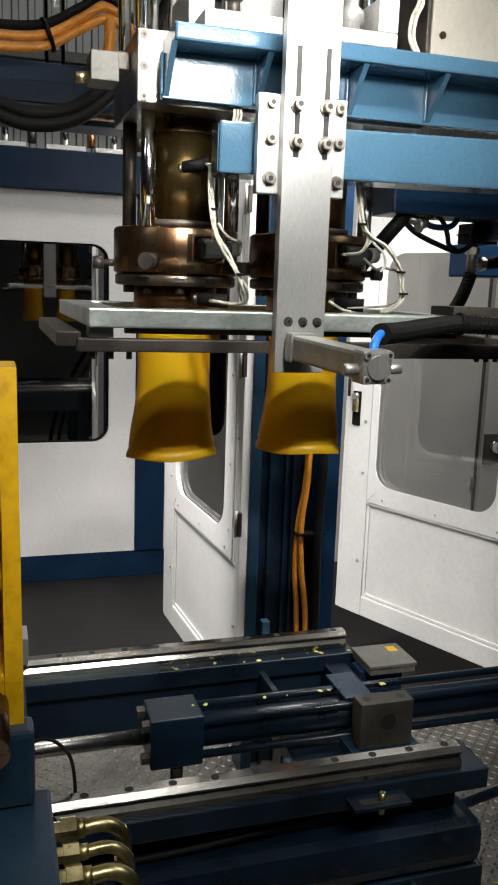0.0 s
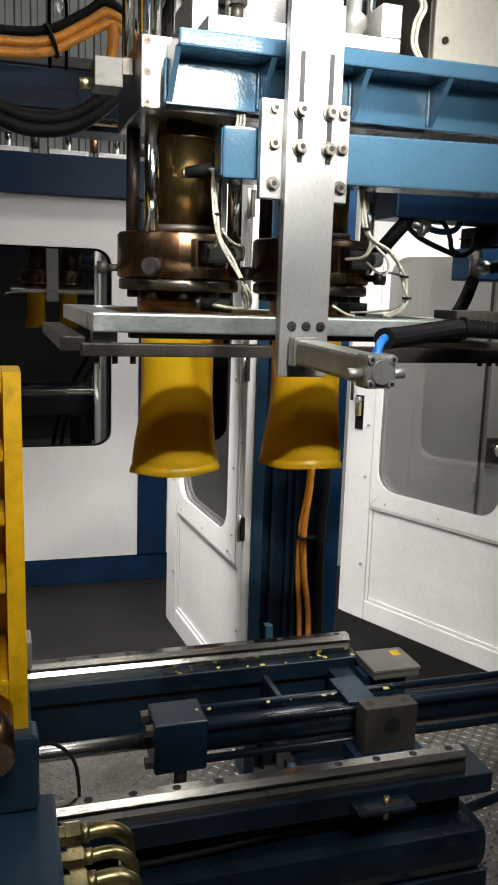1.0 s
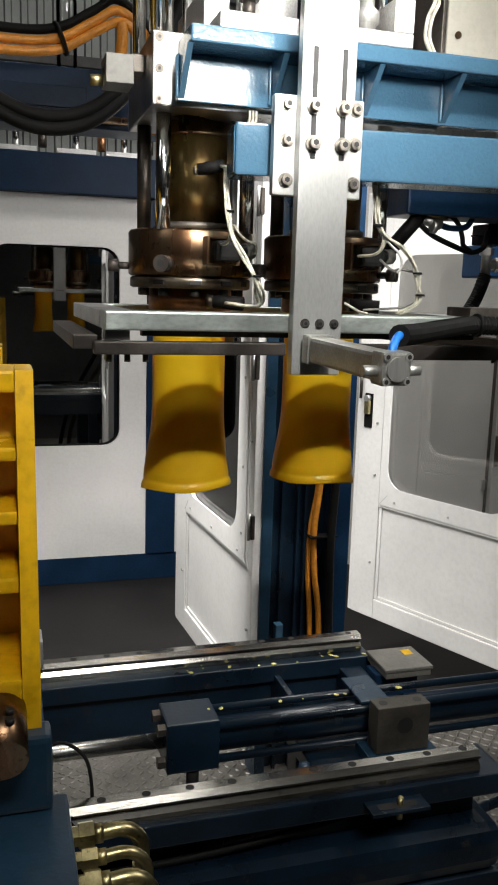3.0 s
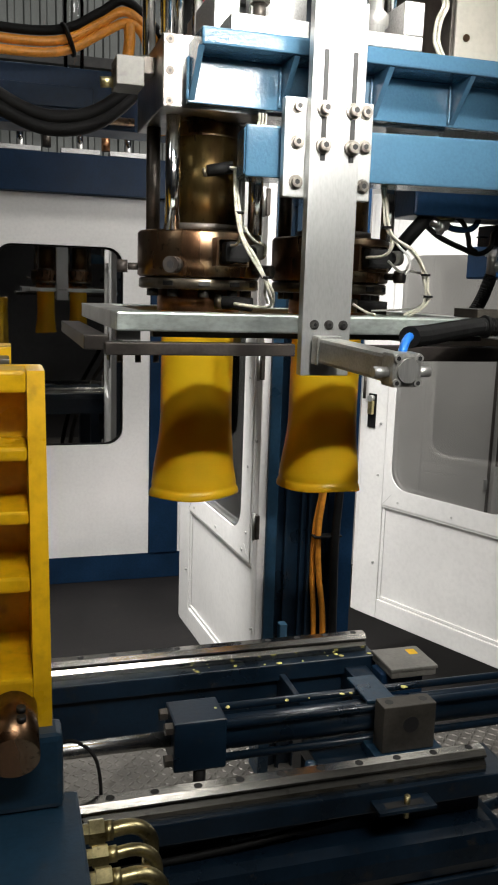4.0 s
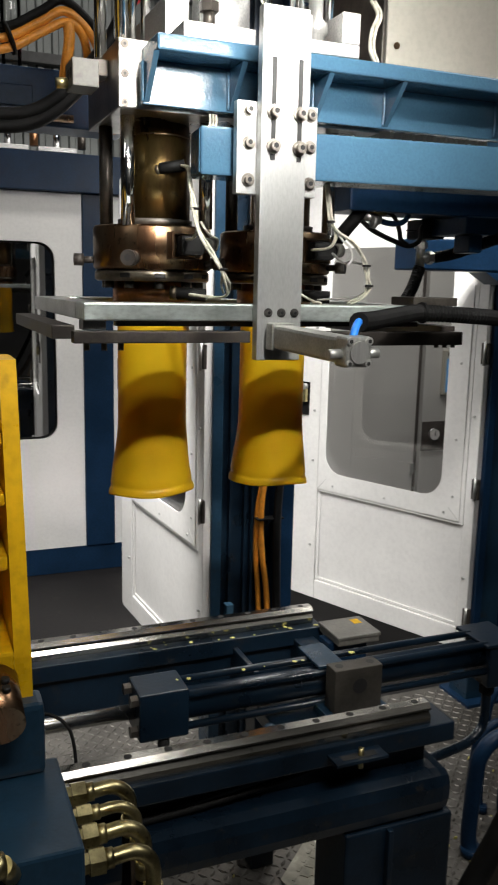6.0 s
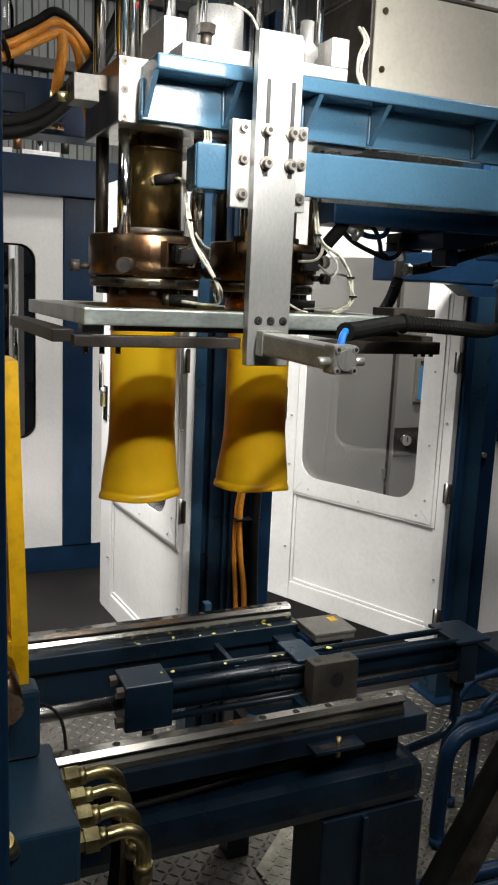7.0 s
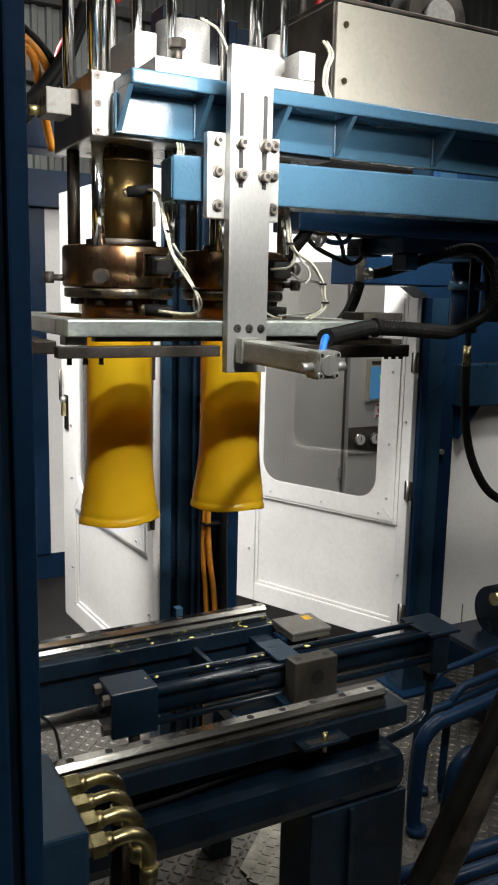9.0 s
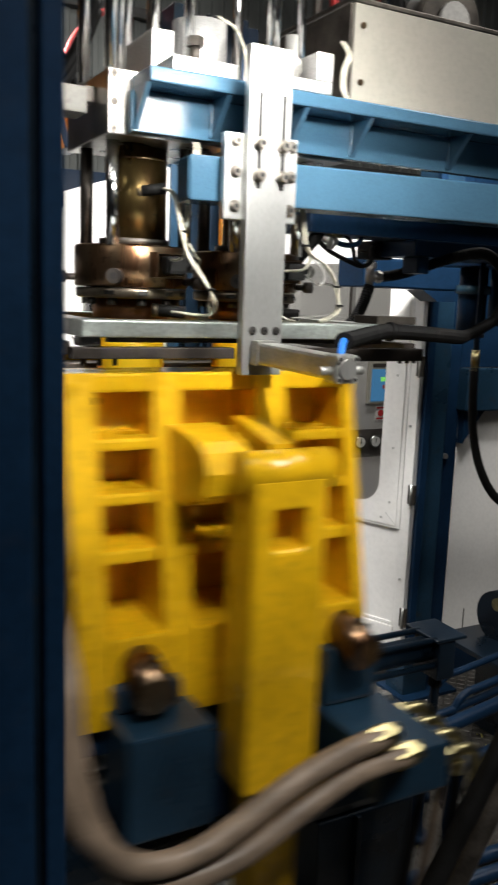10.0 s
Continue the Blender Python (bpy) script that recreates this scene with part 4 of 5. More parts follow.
part("body", on_axis(box(-0.021, 0.021, 0.02, L - 0.03, -0.021, 0.021, bev=0.006)), M_CYL, pc)
part("rear_cap", on_axis(box(-0.024, 0.024, 0.0, 0.022, -0.024, 0.024, bev=0.003)), M_CYL, pc)
fc = part("front_cap", on_axis(box(-0.0245, 0.0245, L - 0.032, L, -0.0245, 0.0245, bev=0.005)), M_CYL, pc)
part("boss", on_axis(cyl((0, L, 0), (0, L + 0.004, 0), 0.0175, 28)), M_STEEL, fc)
for sx in (-1, 1):
    for sz in (-1, 1):
        n = part("tie_nut", on_axis(cyl((sx * 0.0175, L, sz * 0.0175), (sx * 0.0175, L + 0.003, sz * 0.0175), 0.0062, 14)), M_STEEL, fc)
        part("socket", on_axis(cyl((sx * 0.0175, L + 0.0029, sz * 0.0175), (sx * 0.0175, L + 0.0036, sz * 0.0175), 0.0035, 6)), M_HOLE, n)
part("fitting", on_axis(cyl((-0.024, L - 0.016, -0.004), (-0.047, L - 0.016, -0.004), 0.008, 12)), M_STEEL, pc)
part("fitting", on_axis(cyl((0.024, L - 0.016, -0.004), (0.047, L - 0.016, -0.004), 0.008, 12)), M_STEEL, pc)
part("air_tube", pipe([(0.607, 1.262, 1.600), (0.612, 1.266, 1.612), (0.625, 1.282, 1.622), (0.645, 1.305, 1.627)], 0.0065, 10), M_BLUEHOSE, pc, "bright blue air tube")

fx = thing("flexible_conduit", (1.0, 1.4, 1.62), "black corrugated conduit hose in a wide bend", "conduit")
part("hose", pipe([(0.633, 1.292, 1.624), (0.70, 1.36, 1.624), (0.80, 1.44, 1.630), (0.877, 1.480, 1.634), (1.01, 1.485, 1.628), (1.14, 1.56, 1.620), (1.32, 1.74, 1.614), (1.47, 1.86, 1.622),
                   (1.58, 1.90, 1.66), (1.611, 1.90, 1.733), (1.588, 1.90, 1.796), (1.519, 1.90, 1.838), (1.436, 1.91, 1.828), (1.38, 1.98, 1.80), (1.36, 2.08, 1.776), (1.345, 2.14, 1.768)], 0.0165, 12, 10, 0.0028), M_BLACK, fx)
part("tie", cyl((0.874, 1.480, 1.634), (0.880, 1.480, 1.634), 0.0205, 16), M_BLACK, fx)
tf = thing("hose_tee", (1.30, 2.14, 1.75), "steel tee fitting with black rubber hoses", "hose fitting")
part("tee_body", cyl((1.296, 2.14, 1.735), (1.296, 2.14, 1.815), 0.013, 12), M_STEEL, tf)
part("tee_arm", cyl((1.296, 2.14, 1.765), (1.346, 2.14, 1.768), 0.014, 12), M_STEEL, tf)
part("nut", cyl((1.296, 2.14, 1.79), (1.296, 2.14, 1.808), 0.019, 6), M_STEEL, tf)
part("nut", cyl((1.318, 2.14, 1.766), (1.334, 2.14, 1.767), 0.019, 6), M_STEEL, tf)
part("hose", pipe([(1.296, 2.14, 1.74), (1.290, 2.14, 1.72), (1.272, 2.14, 1.675), (1.240, 2.14, 1.63), (1.18, 2.15, 1.58)], 0.018, 12, 8, 0.0016), M_BLACK, tf)
part("valve", box(1.272, 1.345, 2.10, 2.18, 1.816, 1.8675, bev=0.003), M_BLACK, tf)
part("valve_lever", box(1.25, 1.272, 2.13, 2.15, 1.836, 1.840, bev=0.001), M_BLACK, tf)
part("thin_hose", pipe([(1.029, 2.02, 1.853), (1.069, 2.02, 1.825), (1.132, 2.02, 1.801), (1.18, 2.02, 1.789), (1.218, 2.03, 1.805), (1.255, 2.08, 1.84), (1.28, 2.11, 1.85)], 0.0065, 8), M_BLACK, tf)
part("thin_hose", pipe([(1.09, 2.02, 1.872), (1.118, 2.02, 1.870), (1.138, 2.02, 1.852), (1.150, 2.02, 1.825), (1.155, 2.02, 1.805), (1.175, 2.02, 1.792)], 0.006, 8), M_BLACK, tf)
part("thin_hose", pipe([(1.177, 2.02, 1.95), (1.178, 2.02, 1.90), (1.173, 2.02, 1.867), (1.155, 2.02, 1.847), (1.113, 2.02, 1.844), (1.075, 2.02, 1.855)], 0.0075, 8), M_NAVY, tf)
for a, b, r, m in (((1.04, 2.02, 1.861), (1.09, 2.02, 1.850), 0.012, M_STEEL), ((1.055, 2.01, 1.875), (1.10, 2.01, 1.868), 0.009, M_BRASS), ((1.06, 2.01, 1.845), (1.072, 2.01, 1.843), 0.016, M_STEEL)):
    part("coupling", cyl(a, b, r, 10), m, tf)
part("thick_hose", pipe([(0.90, 2.02, 1.71), (0.94, 2.02, 1.762), (0.994, 2.02, 1.825), (1.03, 2.02, 1.866), (1.06, 2.03, 1.91)], 0.017, 12), M_BLACK, tf)

# dark beams and drives under the tube towards the right
rb = thing("cross_beam", (1.6, 2.05, 1.80), "dark blue horizontal machine beam in shadow", "beam")
part("beam_body", box(0.98, 2.6, 1.98, 2.12, 1.868, 1.96, bev=0.006), M_NAVY, rb)
part("lower_strip", box(1.30, 2.6, 1.94, 2.10, 1.822, 1.867, bev=0.004), M_NAVY, rb)
part("hanger", box(1.32, 1.36, 1.95, 2.02, 1.775, 1.8215, bev=0.004), M_NAVY, rb)
vd = thing("vertical_drive", (1.93, 2.4, 1.55), "dark blue vertical cylinder drive", "cylinder drive")
part("barrel", cyl((1.90, 2.35, 1.58), (1.90, 2.35, 1.8215), 0.05, 28), M_NAVY, vd)
part("barrel", cyl((2.03, 2.35, 1.62), (2.03, 2.35, 1.8215), 0.04, 28), M_NAVY, vd)
part("collar", cyl((1.90, 2.35, 1.73), (1.90, 2.35, 1.76), 0.062, 28), M_BLUE, vd)
part("carrier", box(1.80, 2.3, 2.1005, 2.43, 1.822, 1.866, bev=0.004), M_NAVY, vd)
hh = thing("hanging_hose", (1.5, 1.9, 1.2), "black hydraulic hose with brass coupling hanging down", "hose")
part("hose", pipe([(1.655, 2.05, 1.50), (1.658, 2.05, 1.40), (1.665, 2.04, 1.28), (1.69, 2.02, 1.17), (1.75, 2.0, 1.08), (1.85, 1.98, 1.04), (1.95, 1.98, 1.07)], 0.014, 10), M_BLACK, hh)
part("coupling", cyl((1.655, 2.05, 1.49), (1.655, 2.05, 1.555), 0.0135, 12), M_BRASS, hh)
part("nipple", cyl((1.655, 2.05, 1.555), (1.655, 2.05, 1.823), 0.009, 12), M_NAVY, hh)

# grey cover at the top
gc = thing("heater_cover", (1.5, 1.75, 2.105), "grey beige sheet metal cover over the extruder", "machine cover")
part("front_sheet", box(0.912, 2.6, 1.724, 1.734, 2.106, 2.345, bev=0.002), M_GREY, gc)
# Side and top sheets far darker than the grey front: shade put into colour
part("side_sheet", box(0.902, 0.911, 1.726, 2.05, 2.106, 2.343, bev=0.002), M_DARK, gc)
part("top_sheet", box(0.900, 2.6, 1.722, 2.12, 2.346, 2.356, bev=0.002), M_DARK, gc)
for x, z in ((0.935, 2.30), (0.935, 2.18), (1.5, 2.30), (1.5, 2.16)):
    part("screw", cyl((x, 1.7235, z), (x, 1.720, z), 0.007, 12), M_BRONZE, gc)
br2 = thing("foil_pipe", (1.2, 2.1, 2.357), "bright foil-wrapped pipe on the cover", "pipe")
part("pipe_body", pipe([(1.17, 1.95, 2.357), (1.175, 1.95, 2.42), (1.165, 1.95, 2.50), (1.17, 1.95, 2.7)], 0.04, 14), M_CHROME, br2)
for x, m in ((1.03, M_RED), (0.98, M_DARK), (1.10, M_DARK)):
    c = thing("vertical_hose", (x, 2.0, 2.357), "thin hose rising from the cover", "hose", "hoses on the cover")
    part("hose", pipe([(x, 2.0, 2.357), (x + 0.004, 2.0, 2.5), (x, 2.0, 2.8)], 0.012, 10), m, c)
fan = thing("round_blower", (1.42, 2.2, 2.357), "dark round blower with pale hub on the cover", "blower")
part("housing", cyl((1.42, 2.0, 2.46), (1.42, 2.1, 2.46), 0.10, 32), M_DARK, fan)
part("hub", cyl((1.42, 1.985, 2.46), (1.42, 2.0, 2.46), 0.05, 24), M_LGREY, fan)
part("stand", box(1.36, 1.48, 2.0, 2.1, 2.357, 2.39, bev=0.003), M_DARK, fan)

# ---- overhead on the far side: beam, cable hoses ----
hbm = thing("overhead_beam", (-0.3, 2.8, 2.14), "dark blue overhead machine beam", "beam")
part("beam_body", box(-2.2, 0.62, 2.8, 2.95, 2.14, 2.305, bev=0.006), M_NAVY, hbm)
part("cover_plate", box(-1.4, 0.33, 2.785, 2.799, 2.19, 2.25, bev=0.003), M_NAVY, hbm)
part("lower_rod", cyl((-2.0, 2.79, 2.165), (0.45, 2.79, 2.165), 0.012, 14), M_BRONZE, hbm)
och = thing("overhead_hoses", (0.1, 2.6, 2.30), "bundle of orange and black hoses arching overhead", "hose")
for k, (o, m) in enumerate(((0, M_ORANGE), (0.028, M_ORANGE), (0.055, M_BLACK))):
    part("hose", pipe([(-0.4, 2.62, 2.32 + o), (-0.1, 2.6, 2.295 + o), (0.12, 2.6, 2.285 + o), (0.24, 2.6, 2.30 + o), (0.33, 2.6, 2.35 + o), (0.40, 2.6, 2.385 + o), (0.45 + o, 2.62, 2.36), (0.48 + o * 1.5, 2.66, 2.26), (0.52 + o * 1.5, 2.7, 2.12)], 0.0125, 10), m, och)
part("hose", pipe([(0.405, 2.6, 2.385), (0.408, 2.6, 2.34), (0.40, 2.62, 2.27), (0.395, 2.64, 2.22)], 0.016, 10), M_ORANGE, och)
part("coupling", cyl((0.395, 2.64, 2.19), (0.397, 2.64, 2.235), 0.018, 10), M_BRASS, och)
part("tie", cyl((0.24, 2.6, 2.325), (0.247, 2.6, 2.328), 0.045, 14), M_BLACK, och)
bch = thing("drooping_cable", (0.2, 2.5, 2.1), "thick black cable bundle drooping under the beam", "cable")
for o in (0, 0.03):
    part("cable", pipe([(-0.5, 2.82, 2.327 + o), (-0.3, 2.62, 2.30 + o), (-0.05, 2.5, 2.18 + o), (0.12, 2.5, 2.095 + o), (0.22, 2.5, 2.08 + o), (0.32, 2.5, 2.11 + o), (0.42, 2.52, 2.20 + o), (0.52, 2.56, 2.33 + o), (0.60, 2.6, 2.50 + o)], 0.018, 10), M_BLACK, bch)
rp = thing("red_hose", (0.5, 3.2, 2.5), "thin red hose running overhead", "hose")
part("hose", pipe([(0.58, 2.9, 2.306), (0.585, 2.9, 2.42), (0.66, 2.95, 2.55), (0.85, 3.0, 2.70)], 0.010, 8), M_RED, rp)
gl = thing("glass_flask", (0.28, 3.0, 2.305), "clear plastic bottle standing on the beam", "bottle")
part("bottle", lathe(bmesh.new(), [(0.028, 2.306), (0.03, 2.32), (0.03, 2.50), (0.022, 2.53), (0.01, 2.54)], (0.28, 2.86), 20), M_GLASS, gl)

# ---- column close to the camera ----
fcol = thing("front_column", (-0.15, 0.85, 0), "dark blue machine column with a worn edge", "column")
part("column_body", box(-0.34, -0.030, 0.80, 0.95, 0, 2.9, bev=0.004), M_NAVY, fcol)
# Groove in the darkest enamel, its shade coloured in
part("groove", box(-0.029, -0.020, 0.815, 0.945, 0, 2.9, bev=0.001), M_BED, fcol)
part("edge_strip", box(-0.019, 0.001, 0.804, 0.94, 0, 2.9, bev=0.003), M_NAVY, fcol)

# ---- pipes and hoses by the floor ----
for k, (dx, dy, r, top) in enumerate(((0, 0, 0.024, 0.36), (0.07, 0.10, 0.014, 0.34), (0.09, -0.05, 0.02, 0.26), (0.16, 0.16, 0.012, 0.44), (0.20, 0.10, 0.014, 0.40))):
    t = thing("floor_pipe", (1.46 + dx, 1.93 + dy, 0), "bent blue hydraulic pipe rising from the floor", "pipe", "blue floor pipes")
    x, y = 1.46 + dx, 1.93 + dy
    part("pipe_run", pipe([(x - 0.01, y - 0.02, 0.006), (x - 0.01, y, 0.06), (x, y, top - 0.10), (x + 0.015, y, top - 0.04), (x + 0.06, y, top), (x + 0.14, y, top + 0.012), (x + 0.5, y + 0.02, top + 0.05)], r, 14), M_NAVY, t)
    part("collar", cyl((x - 0.01, y - 0.02, 0.0065), (x - 0.01, y - 0.018, 0.03), r * 1.4, 14), M_NAVY, t)
pm = thing("pump_motor", (2.25, 2.3, 0), "dark blue pump unit with a looped cable", "pump")
part("pump_body", cyl((2.12, 2.32, 0.50), (2.45, 2.32, 0.50), 0.10, 28), M_BED, pm)
part("pump_stand", box(2.14, 2.4, 2.24, 2.42, 0.0065, 0.39, bev=0.006), M_BED, pm)
part("pump_plate", box(1.96, 2.5, 2.1, 2.46, 0.3905, 0.41, bev=0.004), M_BED, pm)
part("cap", cyl((2.08, 2.28, 0.57), (2.15, 2.28, 0.57), 0.025, 14), M_BRASS, pm)
part("cable_loop", pipe([(2.12, 2.23, 0.52), (2.10, 2.21, 0.58), (2.12, 2.21, 0.63), (2.17, 2.21, 0.64), (2.22, 2.24, 0.60)], 0.007, 8), M_BLACK, pm)
bh = thing("hydraulic_hoses", (0.9, 1.15, 0), "thick black hydraulic hoses slanting to the floor", "hose")
part("hose", pipe([(0.60, 1.12, 0.006), (0.65, 1.12, 0.28), (0.735, 1.11, 0.56), (0.855, 1.10, 0.80), (0.97, 1.10, 1.01), (1.15, 1.10, 1.38)], 0.020, 12), M_BLACK, bh)
part("hose", pipe([(0.68, 1.14, 0.006), (0.725, 1.14, 0.28), (0.805, 1.13, 0.51), (0.92, 1.12, 0.75), (1.03, 1.12, 0.93), (1.20, 1.12, 1.32)], 0.021, 12), M_DARK, bh)
part("hose", pipe([(0.98, 1.02, 0.006), (0.97, 1.03, 0.4), (0.98, 1.05, 0.60), (1.03, 1.06, 0.77), (1.14, 1.06, 1.06)], 0.019, 12), M_BROWN, bh, "worn brown hose")
for k in range(3):
    lp = thing("low_pipe", (1.2, 1.6 + 0.06 * k, 0.05), "dark pipe lying along the floor plate", "pipe", "pipes along the floor")
    part("pipe_run", cyl((1.02, 1.62 + 0.07 * k, 0.03), (2.4, 1.56 + 0.07 * k, 0.03), 0.022, 14), M_NAVY, lp)
rag = thing("tread_offcut", (1.0, 2.03, 0.006), "bent pale piece of tread plate on the floor", "metal sheet")
part("sheet", prism(bmesh.new(), [(0.86, 2.0), (0.88, 1.90), (0.98, 1.86), (1.145, 2.175), (1.09, 2.195), (1.03, 2.16)], "z", 0.0098, 0.016), M_OFFCUT, rag)
bm = bmesh.new()
for ix in range(29):
    for iy in range(34):
        x, y = 0.87 + ix * 0.03, 1.87 + iy * 0.03
        if not (1.90 + (x - 0.88) * 0.95 < y + 0.05 and y < 1.98 + (x - 0.86) * 0.95 and y > 1.875 + (x - 0.98) * 1.9 and x < 1.10 and y < 2.15):
            continue
        bm2 = Matrix.Translation((x, y, 0.0162)) @ Matrix.Rotation(math.radians(45 if (ix + iy) % 2 else -45), 4, "Z") @ Matrix.Diagonal((0.026, 0.009, 0.003, 1))
        bmesh.ops.create_cube(bm, size=1, matrix=bm2)
part("raised_bars", bm, M_OFFCUT, rag)


# ---- clamp carriage: moves along the rails ----
car = thing("clamp_carriage", (-0.2, 1.82, 0.79), "yellow mould clamp carriage on blue base", "clamp carriage")
XL, XR = -0.505, 0.120


def platen(y_in, s, name, XR):
    """One platen with its ribs and shelves; s: the side to which the ribs stand out."""
    pl = part(name, box(XL, XR, *sorted((y_in, y_in + s * 0.022)), 0.905, 1.548, bev=0.003), M_YEL, car)
    yb = y_in + s * 0.0225
    yt, yl = y_in + s * 0.11, y_in + s * 0.222
    for a, b in ((XL, XL + 0.058), (XL + 0.170, XL + 0.228), (XL + 0.395, XL + 0.46), (XR - 0.028, XR)):
        part("rib", prism(bmesh.new(), [(yb, 0.905), (yl, 0.905), (yl - s * 0.012, 1.06), (yt, 1.548), (yb, 1.548)], "x", a, b), M_YEL, pl)
    cells = ((XL + 0.0585, XL + 0.1695), (XL + 0.2285, XL + 0.3945), (XL + 0.4605, XR - 0.0285))
    for a, b in cells:
        for z0, z1 in ((1.512, 1.548), (1.405, 1.428), (1.305, 1.328), (1.198, 1.225), (0.905, 1.075)):
            d = yt + (yl - yt) * (1.548 - z0) / 0.64 - s * 0.004
            part("shelf", box(a, b, *sorted((yb, d)), z0, z1, bev=0.006), M_YEL, pl)
        for z in (1.485, 1.38, 1.275, 1.16):
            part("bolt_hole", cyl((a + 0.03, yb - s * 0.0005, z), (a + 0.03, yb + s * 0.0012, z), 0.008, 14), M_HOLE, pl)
    return pl


platen(1.648, -1, "near_platen", XR)
platen(2.045, 1, "far_platen", XR - 0.045)
part("mould_half", box(XL + 0.05, XR - 0.05, 1.672, 1.735, 1.0, 1.53, bev=0.003), M_DARK, car, "dark steel mould half")
part("mould_half", box(XL + 0.05, XR - 0.05, 1.955, 2.043, 1.0, 1.53, bev=0.003), M_DARK, car)
part("base_plate", box(XL - 0.02, XR + 0.012, 1.45, 2.18, 0.842, 0.902, bev=0.005), M_NAVY, car)
for x0 in (XL, XR - 0.13):
    for y0 in (1.482, 2.066):
        part("bearing_block", box(x0, x0 + 0.13, y0, y0 + 0.068, 0.793, 0.841, bev=0.003), M_STEEL, car)
for x0, x1, y0, z0, z1 in ((XL + 0.05, XL + 0.215, 1.31, 0.74, 0.94), (XR - 0.125, XR + 0.04, 1.19, 0.765, 0.862)):
    part("side_block", box(x0, x1, y0, 1.448, z0, z1, bev=0.006), M_MID, car, "blue cast side block")
    part("pin_block", box(x0 + 0.01, x1 - 0.025, 1.40, 1.46, z1 + 0.002, 0.99, bev=0.01), M_MID, car)
    xc = (x0 + x1) / 2 - 0.018
    pn = part("pivot_pin", cyl((xc, 1.34, 0.995), (xc, 1.47, 1.03), 0.038, 32), M_BRONZE, car, "worn round steel pin")
    for y in (1.365, 1.385):
        part("bore", cyl((xc + 0.012, y, 1.0 + 0.033 + (y - 1.34) * 0.27), (xc + 0.012, y, 1.0 + 0.0415 + (y - 1.34) * 0.27), 0.007, 12), M_HOLE, pn)
# toggle arm with its pivot barrel and slot
aX0, aX1 = -0.248, -0.100
arm = part("toggle_arm", panel_with_window(bmesh.new(), aX0, aX1, 0.80, 1.392, (aX0 + 0.040, aX1 - 0.042, 1.262, 1.332), 1.27, 1.375, 0.006), M_YEL, car, "heavy yellow toggle arm")
soft_edge = arm.modifiers.new("soft_edge", "BEVEL")
soft_edge.width, soft_edge.segments, soft_edge.limit_method, soft_edge.angle_limit = 0.009, 3, "ANGLE", radians(50)
part("slot_back", box(aX0 + 0.05, aX1 - 0.04, 1.345, 1.372, 1.25, 1.345, bev=0), M_YEL, arm)
part("pivot_barrel", cyl((aX0 - 0.015, 1.305, 1.398), (aX1 + 0.018, 1.305, 1.398), 0.037, 40), M_YEL, arm)
part("arm_foot", box(aX0 + 0.03, aX1 - 0.02, 1.29, 1.37, 0.42, 0.799, bev=0.008), M_YEL, arm)
part("link_lug", prism(bmesh.new(), [(1.345, 1.35), (1.335, 1.39), (1.35, 1.425), (1.38, 1.44), (1.50, 1.455), (1.54, 1.44), (1.54, 1.33), (1.44, 1.31)], "x", aX0 - 0.06, aX0 + 0.03), M_YEL, car)
part("link_lug", prism(bmesh.new(), [(1.376, 1.34), (1.376, 1.43), (1.54, 1.46), (1.54, 1.30)], "x", aX1 - 0.06, aX1 - 0.01), M_YEL, car)
part("tie_beam", box(aX0 - 0.10, aX1 + 0.02, 1.376, 1.449, 0.70, 0.84, bev=0.006), M_NAVY, car)
# elbow fittings down the right side
for k, y in enumerate((1.385, 1.335, 1.285, 1.232)):
    x, z = XR + 0.04, 0.822 - 0.006 * k
    r = 0.0125 if k != 1 else 0.010
    f = part("elbow_fitting", cyl((x - 0.001, y, z), (x + 0.012, y, z), r * 1.35, 6), M_BRASS, car, "plated brass elbow fitting")
    part("hex_nut", cyl((x + 0.012, y, z), (x + 0.036, y, z), r * 1.75, 6), M_BRASS, f)
    part("collar", cyl((x + 0.036, y, z), (x + 0.05, y, z), r * 1.25, 20), M_BRASS, f)
    part("bend", pipe([(x + 0.048, y, z), (x + 0.078, y, z + 0.002), (x + 0.100, y, z - 0.008), (x + 0.113, y, z - 0.030), (x + 0.114, y, z - 0.07)], r, 16), M_BRASS, f)
    part("sleeve", cyl((x + 0.114, y, z - 0.065), (x + 0.114, y, z - 0.095), r * 1.3, 18), M_BRASS, f)
    part("drop_hose", pipe([(x + 0.114, y, z - 0.09), (x + 0.112, y, z - 0.2), (x + 0.085, y, z - 0.38), (x + 0.06, y, z - 0.55)], r * 1.15, 12), M_BROWN if k % 2 else M_BLACK, car)
# looped hoses in front
loops = ([(-0.05, 1.14, 0.943), (-0.132, 1.13, 0.940), (-0.238, 1.12, 0.918), (-0.339, 1.12, 0.870), (-0.400, 1.12, 0.848), (-0.453, 1.12, 0.842), (-0.500, 1.12, 0.850),
          (-0.545, 1.12, 0.880), (-0.598, 1.12, 0.955), (-0.622, 1.13, 1.055), (-0.620, 1.16, 1.135), (-0.612, 1.24, 1.20), (-0.600, 1.34, 1.22)],
         [(0.005, 1.14, 0.896), (-0.107, 1.13, 0.896), (-0.215, 1.12, 0.868), (-0.318, 1.12, 0.821), (-0.400, 1.125, 0.800), (-0.470, 1.13, 0.806), (-0.530, 1.14, 0.845),
          (-0.572, 1.16, 0.930), (-0.590, 1.18, 1.04), (-0.586, 1.22, 1.13), (-0.575, 1.34, 1.17)])
